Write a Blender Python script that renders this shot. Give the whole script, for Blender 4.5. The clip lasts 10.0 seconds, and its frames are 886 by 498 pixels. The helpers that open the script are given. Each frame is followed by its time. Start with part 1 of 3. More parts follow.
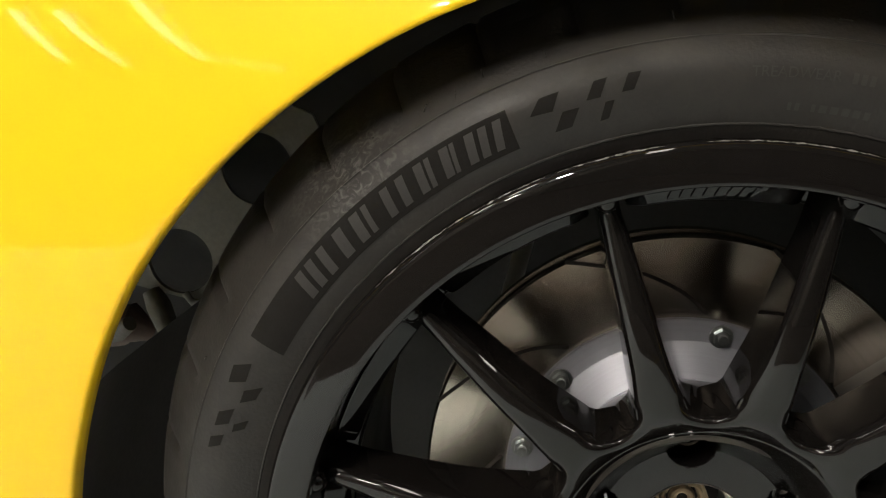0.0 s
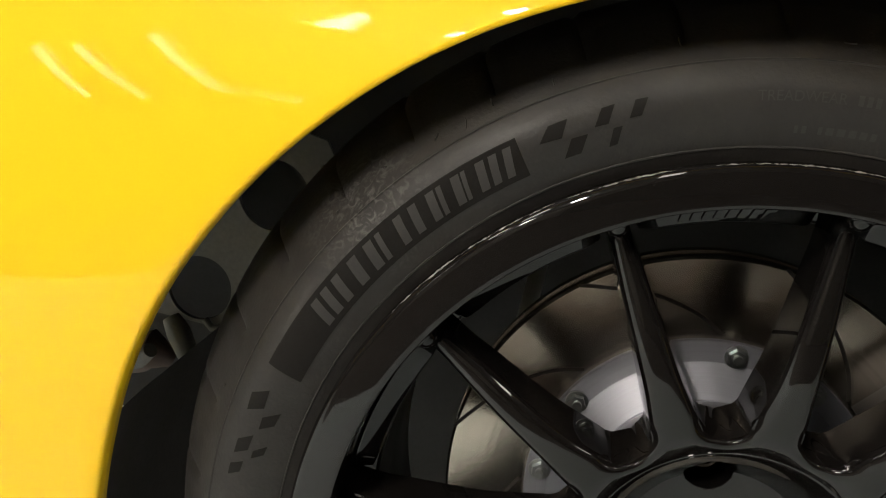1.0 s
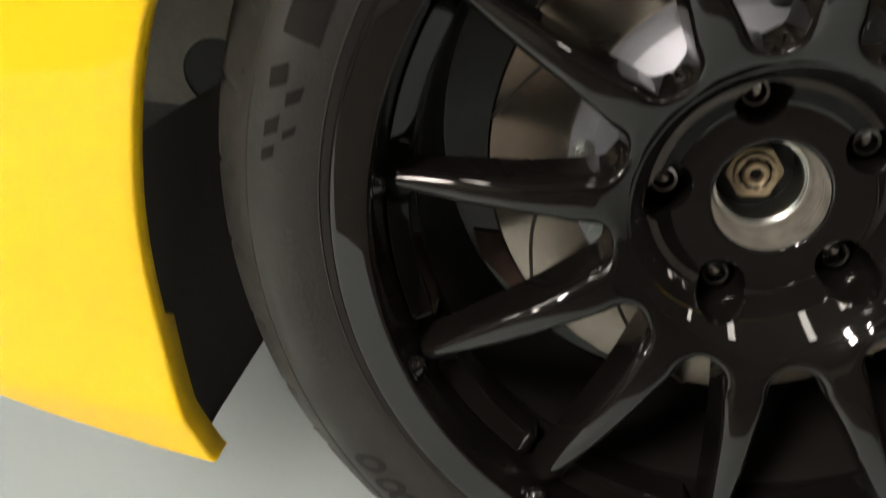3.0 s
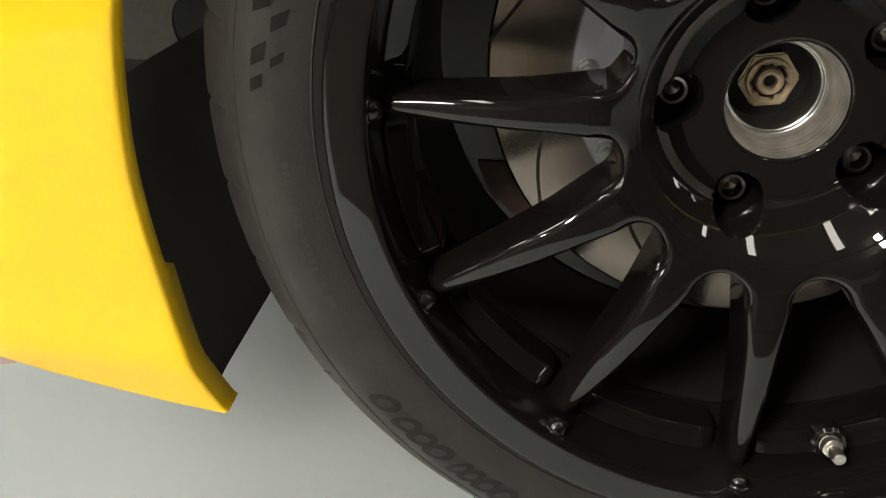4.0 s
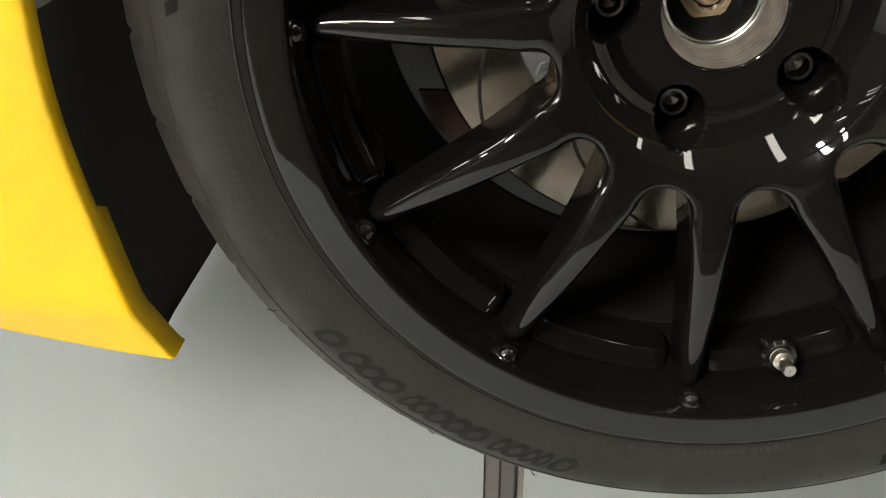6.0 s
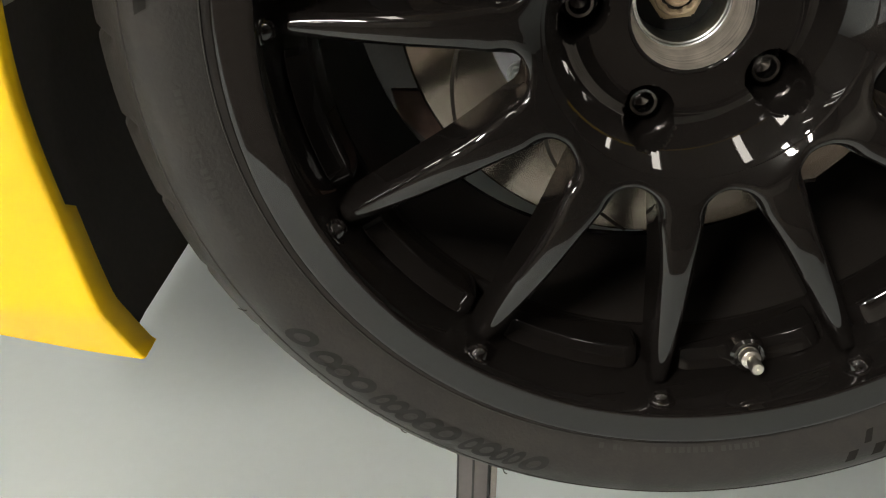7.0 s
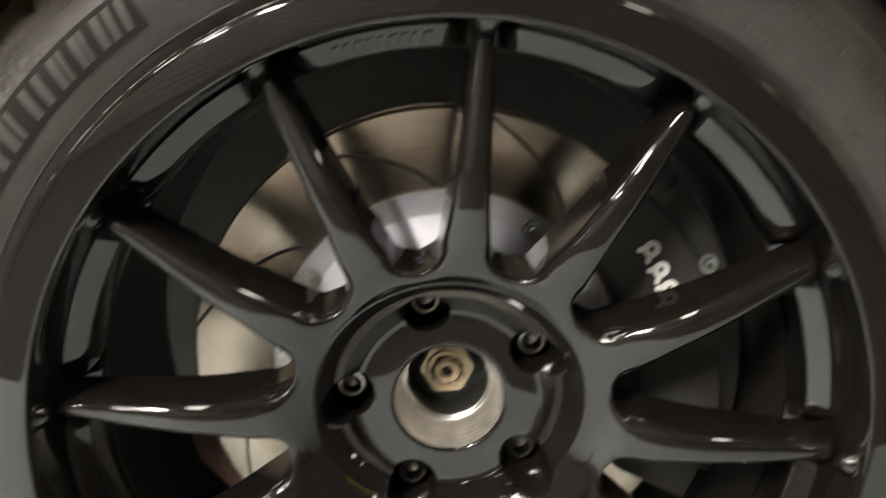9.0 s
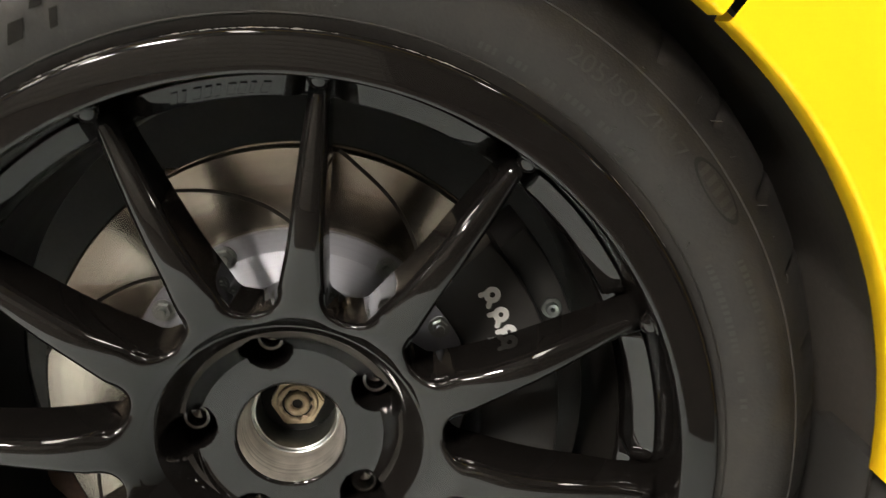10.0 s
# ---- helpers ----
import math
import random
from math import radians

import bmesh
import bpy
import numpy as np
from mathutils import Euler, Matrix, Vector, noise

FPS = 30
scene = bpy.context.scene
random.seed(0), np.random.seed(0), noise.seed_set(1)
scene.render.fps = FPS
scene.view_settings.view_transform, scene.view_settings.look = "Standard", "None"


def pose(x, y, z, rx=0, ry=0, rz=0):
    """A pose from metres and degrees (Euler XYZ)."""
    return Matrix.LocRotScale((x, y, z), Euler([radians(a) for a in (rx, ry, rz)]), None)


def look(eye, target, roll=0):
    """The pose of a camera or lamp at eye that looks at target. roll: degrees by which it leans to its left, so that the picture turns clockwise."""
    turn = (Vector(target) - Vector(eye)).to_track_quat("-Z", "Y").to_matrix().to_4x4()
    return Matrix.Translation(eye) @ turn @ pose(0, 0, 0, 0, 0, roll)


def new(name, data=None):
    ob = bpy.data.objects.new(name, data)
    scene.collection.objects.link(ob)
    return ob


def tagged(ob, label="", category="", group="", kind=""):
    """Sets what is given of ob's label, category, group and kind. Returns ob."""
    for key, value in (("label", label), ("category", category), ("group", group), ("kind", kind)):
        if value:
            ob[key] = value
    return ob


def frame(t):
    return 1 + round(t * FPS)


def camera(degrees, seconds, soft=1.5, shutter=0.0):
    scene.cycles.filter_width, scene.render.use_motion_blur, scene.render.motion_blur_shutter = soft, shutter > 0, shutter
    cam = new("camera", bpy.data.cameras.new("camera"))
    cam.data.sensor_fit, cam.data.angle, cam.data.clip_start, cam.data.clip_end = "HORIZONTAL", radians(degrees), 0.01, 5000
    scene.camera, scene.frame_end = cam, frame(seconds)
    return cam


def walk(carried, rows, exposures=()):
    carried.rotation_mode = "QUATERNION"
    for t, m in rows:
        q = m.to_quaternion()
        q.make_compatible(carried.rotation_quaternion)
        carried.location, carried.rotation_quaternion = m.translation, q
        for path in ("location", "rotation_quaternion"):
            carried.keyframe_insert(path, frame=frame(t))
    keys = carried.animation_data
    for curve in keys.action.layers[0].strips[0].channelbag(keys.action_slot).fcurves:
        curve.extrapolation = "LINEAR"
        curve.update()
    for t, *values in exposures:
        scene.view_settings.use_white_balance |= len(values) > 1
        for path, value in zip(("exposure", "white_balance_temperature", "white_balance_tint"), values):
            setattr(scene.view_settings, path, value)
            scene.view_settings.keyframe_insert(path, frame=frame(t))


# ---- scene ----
cam = camera(53.90, 10.0, soft=1.1, shutter=0.5)
HUB = 1.0  # height of the wheel's centre over the workshop floor; the car is up on a lift
PATH = [
    (0, (-0.1545, -0.4175, 0.2489), (-0.2589, 1.5122, -0.2660), 14.13),
    (0.5, (-0.1538, -0.4183, 0.2452), (-0.2943, 1.5120, -0.2591), 13.34),
    (1, (-0.1527, -0.4225, 0.2537), (-0.3081, 1.5127, -0.2268), 12.89),
    (1.5, (-0.1562, -0.4280, 0.2500), (-0.3453, 1.4989, -0.2513), 12.68),
    (2, (-0.1545, -0.4321, 0.2290), (-0.3542, 1.4720, -0.3493), 11.26),
    (2.5, (-0.1356, -0.4354, 0.1953), (-0.3388, 1.4326, -0.4897), 8.29),
    (3, (-0.1346, -0.4290, 0.1534), (-0.3037, 1.3928, -0.6545), 5.21),
    (3.2, (-0.1345, -0.4212, 0.1401), (-0.2939, 1.3797, -0.7152), 4.47),
    (4.5, (-0.1281, -0.4179, 0.1246), (-0.3160, 1.3581, -0.7758), 0.47),
    (5, (-0.1229, -0.4146, 0.1130), (-0.2844, 1.3404, -0.8326), -0.08),
    (5.5, (-0.1159, -0.4155, 0.1081), (-0.2642, 1.3302, -0.8567), -0.46),
    (7, (-0.1065, -0.4167, 0.1082), (-0.1892, 1.3331, -0.8569), 0.52),
    (7.5, (-0.1003, -0.4208, 0.1126), (-0.1798, 1.3455, -0.8223), 0.34),
    (8, (-0.0832, -0.4214, 0.1362), (-0.1453, 1.3933, -0.7022), 1.01),
    (8.5, (-0.0517, -0.4253, 0.1716), (-0.1245, 1.4516, -0.5152), 2.18),
    (9, (-0.0317, -0.4234, 0.2088), (0.0542, 1.5117, -0.2889), 4.92),
    (9.5, (0.0007, -0.4252, 0.2391), (0.1824, 1.5126, -0.2213), 6.24),
    (10, (0.0195, -0.4321, 0.2425), (0.2409, 1.4949, -0.2450), 7.89),
]
EXPOSURE = [(0.0, 0.28), (0.5, 0.26), (1.0, 0.2), (1.5, 0.60), (2.0, 0.62), (2.5, 0.42), (3.0, 0.45), (5.5, 0.48), (7.0, 0.5), (7.5, 0.6), (8.0, 0.9), (8.5, 0.85), (9.0, 1.46), (9.5, 1.25), (10.0, 0.88)]
LIFT = Vector((0, 0, HUB))
walk(cam, [(t, look(Vector(eye) + LIFT, Vector(target) + LIFT, roll)) for t, eye, target, roll in PATH],
     exposures=EXPOSURE)

# ---- light ----
scene.view_settings.exposure = 0.0
world = bpy.data.worlds.new("world")
scene.world = world
world.use_nodes = True
world.node_tree.nodes["Background"].inputs[0].default_value = (0.9, 0.95, 1.0, 1)
world.node_tree.nodes["Background"].inputs[1].default_value = 0.02
TUBE_POWER = 47.0

# ---- materials ----


def material(name):
    m = bpy.data.materials.new(name)
    m.use_nodes = True
    return m, m.node_tree.nodes, m.node_tree.links, m.node_tree.nodes["Principled BSDF"]


def surface(name, colour, rough, metal=0.0, coat=0.0, coat_rough=0.03, mottle=0.25, scale=18.0, fine=220.0, bump=0.0, rough_var=0.12, spec=0.5, coat_ior=1.38):
    """A surface with large stains, fine grain in colour and gloss, and relief."""
    m, nodes, links, bsdf = material(name)
    tc = nodes.new("ShaderNodeTexCoord")
    big = nodes.new("ShaderNodeTexNoise")
    big.inputs["Scale"].default_value = scale
    big.inputs["Detail"].default_value = 6
    small = nodes.new("ShaderNodeTexNoise")
    small.inputs["Scale"].default_value = fine
    small.inputs["Detail"].default_value = 4
    for n in (big, small):
        links.new(tc.outputs["Object"], n.inputs["Vector"])
    add = nodes.new("ShaderNodeMath")
    add.operation = "ADD"
    links.new(big.outputs["Fac"], add.inputs[0])
    links.new(small.outputs["Fac"], add.inputs[1])
    ramp = nodes.new("ShaderNodeMapRange")
    ramp.inputs["From Min"].default_value = 0.5
    ramp.inputs["From Max"].default_value = 1.5
    ramp.inputs["To Min"].default_value = 1 - mottle
    ramp.inputs["To Max"].default_value = 1 + mottle
    links.new(add.outputs[0], ramp.inputs["Value"])
    mul = nodes.new("ShaderNodeVectorMath")
    mul.operation = "SCALE"
    mul.inputs[0].default_value = colour
    links.new(ramp.outputs["Result"], mul.inputs["Scale"])
    links.new(mul.outputs["Vector"], bsdf.inputs["Base Color"])
    rr = nodes.new("ShaderNodeMapRange")
    rr.inputs["From Min"].default_value = 0.3
    rr.inputs["From Max"].default_value = 0.7
    rr.inputs["To Min"].default_value = max(0.01, rough * (1 - rough_var))
    rr.inputs["To Max"].default_value = min(1, rough * (1 + rough_var))
    links.new(big.outputs["Fac"], rr.inputs["Value"])
    links.new(rr.outputs["Result"], bsdf.inputs["Roughness"])
    bsdf.inputs["Metallic"].default_value = metal
    bsdf.inputs["Specular IOR Level"].default_value = spec
    bsdf.inputs["Coat Weight"].default_value = coat
    bsdf.inputs["Coat Roughness"].default_value = coat_rough
    bsdf.inputs["Coat IOR"].default_value = coat_ior
    if bump:
        b = nodes.new("ShaderNodeBump")
        b.inputs["Strength"].default_value = bump
        b.inputs["Distance"].default_value = 0.001
        links.new(small.outputs["Fac"], b.inputs["Height"])
        links.new(b.outputs["Normal"], bsdf.inputs["Normal"])
    return m


def turned_metal(name, colour, rough, rings=900.0, depth=0.25, mottle=0.2, stains=22.0, brushed=0.0):
    """Bare metal with fine rings round the wheel's axle (local y) and uneven wear."""
    m, nodes, links, bsdf = material(name)
    tc = nodes.new("ShaderNodeTexCoord")
    sep = nodes.new("ShaderNodeSeparateXYZ")
    links.new(tc.outputs["Object"], sep.inputs[0])
    xx, zz, rad = (nodes.new("ShaderNodeMath") for _ in range(3))
    xx.operation = zz.operation = "MULTIPLY"
    links.new(sep.outputs["X"], xx.inputs[0]), links.new(sep.outputs["X"], xx.inputs[1])
    links.new(sep.outputs["Z"], zz.inputs[0]), links.new(sep.outputs["Z"], zz.inputs[1])
    links.new(xx.outputs[0], rad.inputs[0]), links.new(zz.outputs[0], rad.inputs[1])
    root = nodes.new("ShaderNodeMath")
    root.operation = "SQRT"
    links.new(rad.outputs[0], root.inputs[0])
    comb = nodes.new("ShaderNodeCombineXYZ")
    links.new(root.outputs[0], comb.inputs["X"])
    links.new(sep.outputs["Y"], comb.inputs["Y"])
    ring = nodes.new("ShaderNodeTexNoise")
    ring.inputs["Scale"].default_value = rings
    ring.inputs["Detail"].default_value = 3
    links.new(comb.outputs[0], ring.inputs["Vector"])
    stain = nodes.new("ShaderNodeTexNoise")
    stain.inputs["Scale"].default_value = stains
    stain.inputs["Detail"].default_value = 6
    links.new(tc.outputs["Object"], stain.inputs["Vector"])
    s = nodes.new("ShaderNodeMath")
    s.operation = "ADD"
    links.new(ring.outputs["Fac"], s.inputs[0]), links.new(stain.outputs["Fac"], s.inputs[1])
    mr = nodes.new("ShaderNodeMapRange")
    mr.inputs["From Min"].default_value, mr.inputs["From Max"].default_value = 0.6, 1.4
    mr.inputs["To Min"].default_value, mr.inputs["To Max"].default_value = 1 - mottle, 1 + mottle
    links.new(s.outputs[0], mr.inputs["Value"])
    mul = nodes.new("ShaderNodeVectorMath")
    mul.operation = "SCALE"
    mul.inputs[0].default_value = colour
    links.new(mr.outputs["Result"], mul.inputs["Scale"])
    links.new(mul.outputs["Vector"], bsdf.inputs["Base Color"])
    bsdf.inputs["Metallic"].default_value = 1.0
    bsdf.inputs["Roughness"].default_value = rough
    b = nodes.new("ShaderNodeBump")
    b.inputs["Strength"].default_value = depth
    b.inputs["Distance"].default_value = 0.0006
    if brushed:
        round_axle = nodes.new("ShaderNodeTangent")
        round_axle.direction_type = "RADIAL"
        round_axle.axis = "Y"
        links.new(round_axle.outputs[0], bsdf.inputs["Tangent"])
        bsdf.inputs["Anisotropic"].default_value = brushed
        bsdf.inputs["Anisotropic Rotation"].default_value = 0.25
    links.new(ring.outputs["Fac"], b.inputs["Height"])
    links.new(b.outputs["Normal"], bsdf.inputs["Normal"])
    return m


gloss_black = surface("gloss_black_paint", (0.0064, 0.0056, 0.0052), 0.4, coat=1.0, coat_rough=0.02, mottle=0.2, scale=30, spec=0.0, coat_ior=1.43)


def dusty_rubber(name, colour, dust):
    """Tyre rubber with brown dust in blotches and faint scuffs that run round the wheel."""
    m = surface(name, colour, 0.62, mottle=0.3, scale=25, fine=500, bump=0.25, rough_var=0.2)
    nodes, links = m.node_tree.nodes, m.node_tree.links
    bsdf = nodes["Principled BSDF"]
    base = bsdf.inputs["Base Color"].links[0].from_socket
    tc = nodes.new("ShaderNodeTexCoord")
    masks = []
    for scale, lo, hi, amount in ((34.0, 0.46, 0.72, 0.55), (150.0, 0.56, 0.74, 0.45)):
        n = nodes.new("ShaderNodeTexNoise")
        n.inputs["Scale"].default_value = scale
        n.inputs["Detail"].default_value = 8
        n.inputs["Roughness"].default_value = 0.65
        n.inputs["Distortion"].default_value = 0.6
        links.new(tc.outputs["Object"], n.inputs["Vector"])
        r = nodes.new("ShaderNodeMapRange")
        r.inputs["From Min"].default_value, r.inputs["From Max"].default_value = lo, hi
        r.inputs["To Max"].default_value = amount
        links.new(n.outputs["Fac"], r.inputs["Value"])
        masks.append(r.outputs["Result"])
    total = nodes.new("ShaderNodeMath")
    total.operation = "ADD"
    total.use_clamp = True
    links.new(masks[0], total.inputs[0]), links.new(masks[1], total.inputs[1])
    mix = nodes.new("ShaderNodeMix")
    mix.data_type = "RGBA"
    links.new(total.outputs[0], mix.inputs["Factor"])
    links.new(base, mix.inputs["A"])
    # dried splash on the shoulder ahead of the axle
    away = nodes.new("ShaderNodeVectorMath")
    away.operation = "DISTANCE"
    away.inputs[1].default_value = (-0.229, -0.010, 0.166)
    links.new(tc.outputs["Object"], away.inputs[0])
    near = nodes.new("ShaderNodeMapRange")
    near.inputs["From Min"].default_value, near.inputs["From Max"].default_value = 0.042, 0.006
    links.new(away.outputs["Value"], near.inputs["Value"])
    spots = nodes.new("ShaderNodeTexNoise")
    spots.inputs["Scale"].default_value = 190
    spots.inputs["Detail"].default_value = 6
    spots.inputs["Distortion"].default_value = 1.5
    links.new(tc.outputs["Object"], spots.inputs["Vector"])
    cut = nodes.new("ShaderNodeMapRange")
    cut.inputs["From Min"].default_value, cut.inputs["From Max"].default_value = 0.47, 0.66
    links.new(spots.outputs["Fac"], cut.inputs["Value"])
    splash = nodes.new("ShaderNodeMath")
    splash.operation = "MULTIPLY"
    splash.use_clamp = True
    links.new(near.outputs["Result"], splash.inputs[0]), links.new(cut.outputs["Result"], splash.inputs[1])
    over = nodes.new("ShaderNodeMix")
    over.data_type = "RGBA"
    links.new(splash.outputs[0], over.inputs["Factor"])
    over.inputs["B"].default_value = (0.075, 0.071, 0.066, 1)
    links.new(mix.outputs["Result"], over.inputs["A"])
    mix.inputs["B"].default_value = (*dust, 1)
    links.new(over.outputs["Result"], bsdf.inputs["Base Color"])
    return m


rubber = dusty_rubber("tyre_rubber", (0.0112, 0.0095, 0.0082), (0.0255, 0.0215, 0.0168))
rubber_mark = surface("smooth_rubber_mark", (0.0082, 0.0070, 0.0061), 0.85, mottle=0.25, scale=60, fine=800, spec=0.2)
rubber_outline = surface("sunken_rubber_outline", (0.0066, 0.0057, 0.0050), 0.75, mottle=0.25, scale=60, fine=800, spec=0.35)
rubber_letter = surface("raised_rubber_letter", (0.0215, 0.0195, 0.0175), 0.55, mottle=0.25, scale=60, fine=700, bump=0.1)
yellow = surface("yellow_car_paint", (0.90, 0.555, 0.010), 0.45, spec=0.1, coat=0.6, coat_rough=0.03, mottle=0.03, scale=6, fine=900)
black_plastic = surface("black_liner_plastic", (0.044, 0.037, 0.031), 0.75, mottle=0.3, scale=14, bump=0.2)
chassis_metal = surface("dusty_chassis_aluminium", (0.095, 0.09, 0.075), 0.6, metal=0.3, mottle=0.25, scale=12)
rotor_iron = turned_metal("turned_disc_iron", (0.48, 0.425, 0.36), 0.26, 520, 0.06, 0.30, 30, 0.90)
hat_alloy = turned_metal("satin_bell_alloy", (0.42, 0.425, 0.465), 0.55, 1500, 0.04, 0.06, 22, 0.45)
groove_dark = surface("groove_shade", (0.03, 0.025, 0.02), 0.7, mottle=0.3)
caliper_black = surface("caliper_anodised_black", (0.018, 0.0165, 0.0155), 0.5, mottle=0.2, scale=40, bump=0.1)
white_paint = surface("white_caliper_paint", (0.75, 0.75, 0.74), 0.5, mottle=0.06, scale=80)
bolt_steel = surface("zinc_bolt_steel", (0.36, 0.38, 0.37), 0.33, metal=1.0, mottle=0.25, scale=90)
bolt_dark = surface("dark_plated_bolt", (0.17, 0.165, 0.16), 0.20, metal=1.0, mottle=0.2, scale=90)
nut_zinc = surface("yellow_zinc_nut", (0.36, 0.295, 0.20), 0.42, metal=0.9, mottle=0.35, scale=80, bump=0.3)
bore_steel = turned_metal("bare_bore_steel", (0.62, 0.59, 0.55), 0.55, 900, 0.15, 0.45, 75)
valve_metal = surface("valve_nickel", (0.62, 0.58, 0.53), 0.35, metal=1.0, mottle=0.15, scale=90)
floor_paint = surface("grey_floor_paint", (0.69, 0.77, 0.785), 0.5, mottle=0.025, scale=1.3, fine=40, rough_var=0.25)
reflected_dark_floor = surface("reflected_dark_floor", (0.058, 0.048, 0.041), 0.7, mottle=0.2, scale=3, fine=60, bump=0.3)
dark_mirrored_wall = surface("dark_reflection_wall_paint", (0.058, 0.048, 0.040), 0.75, mottle=0.08, scale=1.5)
door_paint = surface("reflection_door_paint", (0.30, 0.285, 0.26), 0.6, mottle=0.06, scale=2)
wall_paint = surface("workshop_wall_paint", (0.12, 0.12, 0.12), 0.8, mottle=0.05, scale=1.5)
ceiling_paint = surface("ceiling_paint", (0.16, 0.16, 0.155), 0.85, mottle=0.06, scale=1.5)
post_metal = surface("grey_post_aluminium", (0.11, 0.10, 0.098), 0.5, metal=0.3, mottle=0.12, scale=30)
barrel_black = surface("satin_barrel_black", (0.012, 0.0105, 0.0095), 0.42, mottle=0.3, scale=20, bump=0.1, spec=0.3)
underseal = surface("black_underseal", (0.016, 0.0145, 0.013), 0.8, mottle=0.3, scale=14, bump=0.2)
gap_black = surface("black_gap", (0.01, 0.01, 0.01), 0.8)
damper_grey = surface("damper_satin_grey", (0.22, 0.20, 0.18), 0.4, metal=0.7, mottle=0.2, scale=40)
rust_brown = surface("rusty_brown_part", (0.055, 0.030, 0.021), 0.7, mottle=0.4, scale=40)
spindle_rust = surface("rusted_spindle_steel", (0.33, 0.265, 0.18), 0.5, metal=0.6, mottle=0.5, scale=130, bump=0.4)
scuff_and_glint = surface("scuff_and_glint_alloy", (0.34, 0.32, 0.30), 0.5, metal=0.6, mottle=0.5, scale=160, bump=0.5)
board_wood = surface("pale_board", (0.55, 0.42, 0.37), 0.7, mottle=0.25, scale=12)

tube_glow, _n, _l, _b = material("lamp_tube_glow")
_b.inputs["Base Color"].default_value = (0.9, 0.9, 0.88, 1)
_b.inputs["Emission Color"].default_value = (1.0, 0.925, 0.825, 1)
_b.inputs["Emission Strength"].default_value = TUBE_POWER
glows = {}
for _name, _power in (("aisle_lamp_glow", 205.0), ("far_lamp_glow", 100.0), ("bay_lamp_glow", 12.0), ("small_lamp_glow", 18.0)):
    glows[_name], _n, _l, _b = material(_name)
    _b.inputs["Base Color"].default_value = (0.9, 0.9, 0.88, 1)
    _b.inputs["Emission Color"].default_value = (1.0, 0.925, 0.825, 1)
    _b.inputs["Emission Strength"].default_value = _power
strip_glow, _n, _l, _b = material("strip_light_glow")
_b.inputs["Base Color"].default_value = (0.9, 0.9, 0.88, 1)
_b.inputs["Emission Color"].default_value = (1.0, 0.95, 0.86, 1)
_b.inputs["Emission Strength"].default_value = 9.0
lamp_white = surface("lamp_housing_enamel", (0.7, 0.7, 0.68), 0.5, mottle=0.05)

# ---- mesh helpers ----


def finish(bm, name, mat, smooth=True, angle=35):
    bmesh.ops.remove_doubles(bm, verts=bm.verts, dist=1e-6)
    bmesh.ops.recalc_face_normals(bm, faces=bm.faces)
    me = bpy.data.meshes.new(name)
    bm.to_mesh(me)
    bm.free()
    me.materials.append(mat)
    if smooth:
        for p in me.polygons:
            p.use_smooth = True
        me.set_sharp_from_angle(angle=radians(angle))
    return me


def part(name, bm, mat, parent=None, label="", smooth=True, angle=35):
    ob = new(name, finish(bm, name, mat, smooth, angle))
    if parent is not None:
        ob.parent = parent
    if label:
        ob["label"] = label
    return ob


def share(name, ob, parent, m=None):
    """Another piece on the mesh of ob."""
    o = new(name, ob.data)
    o.parent = parent
    if m is not None:
        o.matrix_basis = m
    return o


def empty(name, at):
    e = new(name)
    e.location = at
    e.empty_display_size = 0.05
    return e


def skin(bm, rings, closed_u=False, closed_v=False):
    """Faces between rows of points."""
    vs = [[bm.verts.new(p) for p in row] for row in rings]
    nu, nv = len(vs), len(vs[0])
    for i in range(nu if closed_u else nu - 1):
        for j in range(nv if closed_v else nv - 1):
            a, b, c, d = vs[i][j], vs[i][(j + 1) % nv], vs[(i + 1) % nu][(j + 1) % nv], vs[(i + 1) % nu][j]
            try:
                bm.faces.new((a, b, c, d))
            except ValueError:
                pass
    return vs


def on_axle(r, y, th):
    return Vector((r * math.cos(th), y, r * math.sin(th)))


def lathe(profile, seg=96, bm=None, closed=False):
    bm = bm or bmesh.new()
    rings = [[on_axle(r, y, 2 * math.pi * k / seg) for k in range(seg)] for r, y in profile]
    skin(bm, rings, closed_u=closed, closed_v=True)
    return bm


def chaikin(pts, times=2):
    for _ in range(times):
        out = [pts[0]]
        for (a, b), (c, d) in zip(pts[:-1], pts[1:]):
            out += [(0.75 * a + 0.25 * c, 0.75 * b + 0.25 * d), (0.25 * a + 0.75 * c, 0.25 * b + 0.75 * d)]
        pts = out + [pts[-1]]
    return pts


def box(x0, y0, z0, x1, y1, z1, bevel=0.0, bm=None):
    bm = bm or bmesh.new()
    made = bmesh.ops.create_cube(bm, size=1)["verts"]
    bmesh.ops.scale(bm, vec=(x1 - x0, y1 - y0, z1 - z0), verts=made)
    bmesh.ops.translate(bm, vec=((x0 + x1) / 2, (y0 + y1) / 2, (z0 + z1) / 2), verts=made)
    if bevel:
        edges = list({e for v in made for e in v.link_edges})
        bmesh.ops.bevel(bm, geom=edges, offset=bevel, segments=2, affect="EDGES", profile=0.5)
    return bm


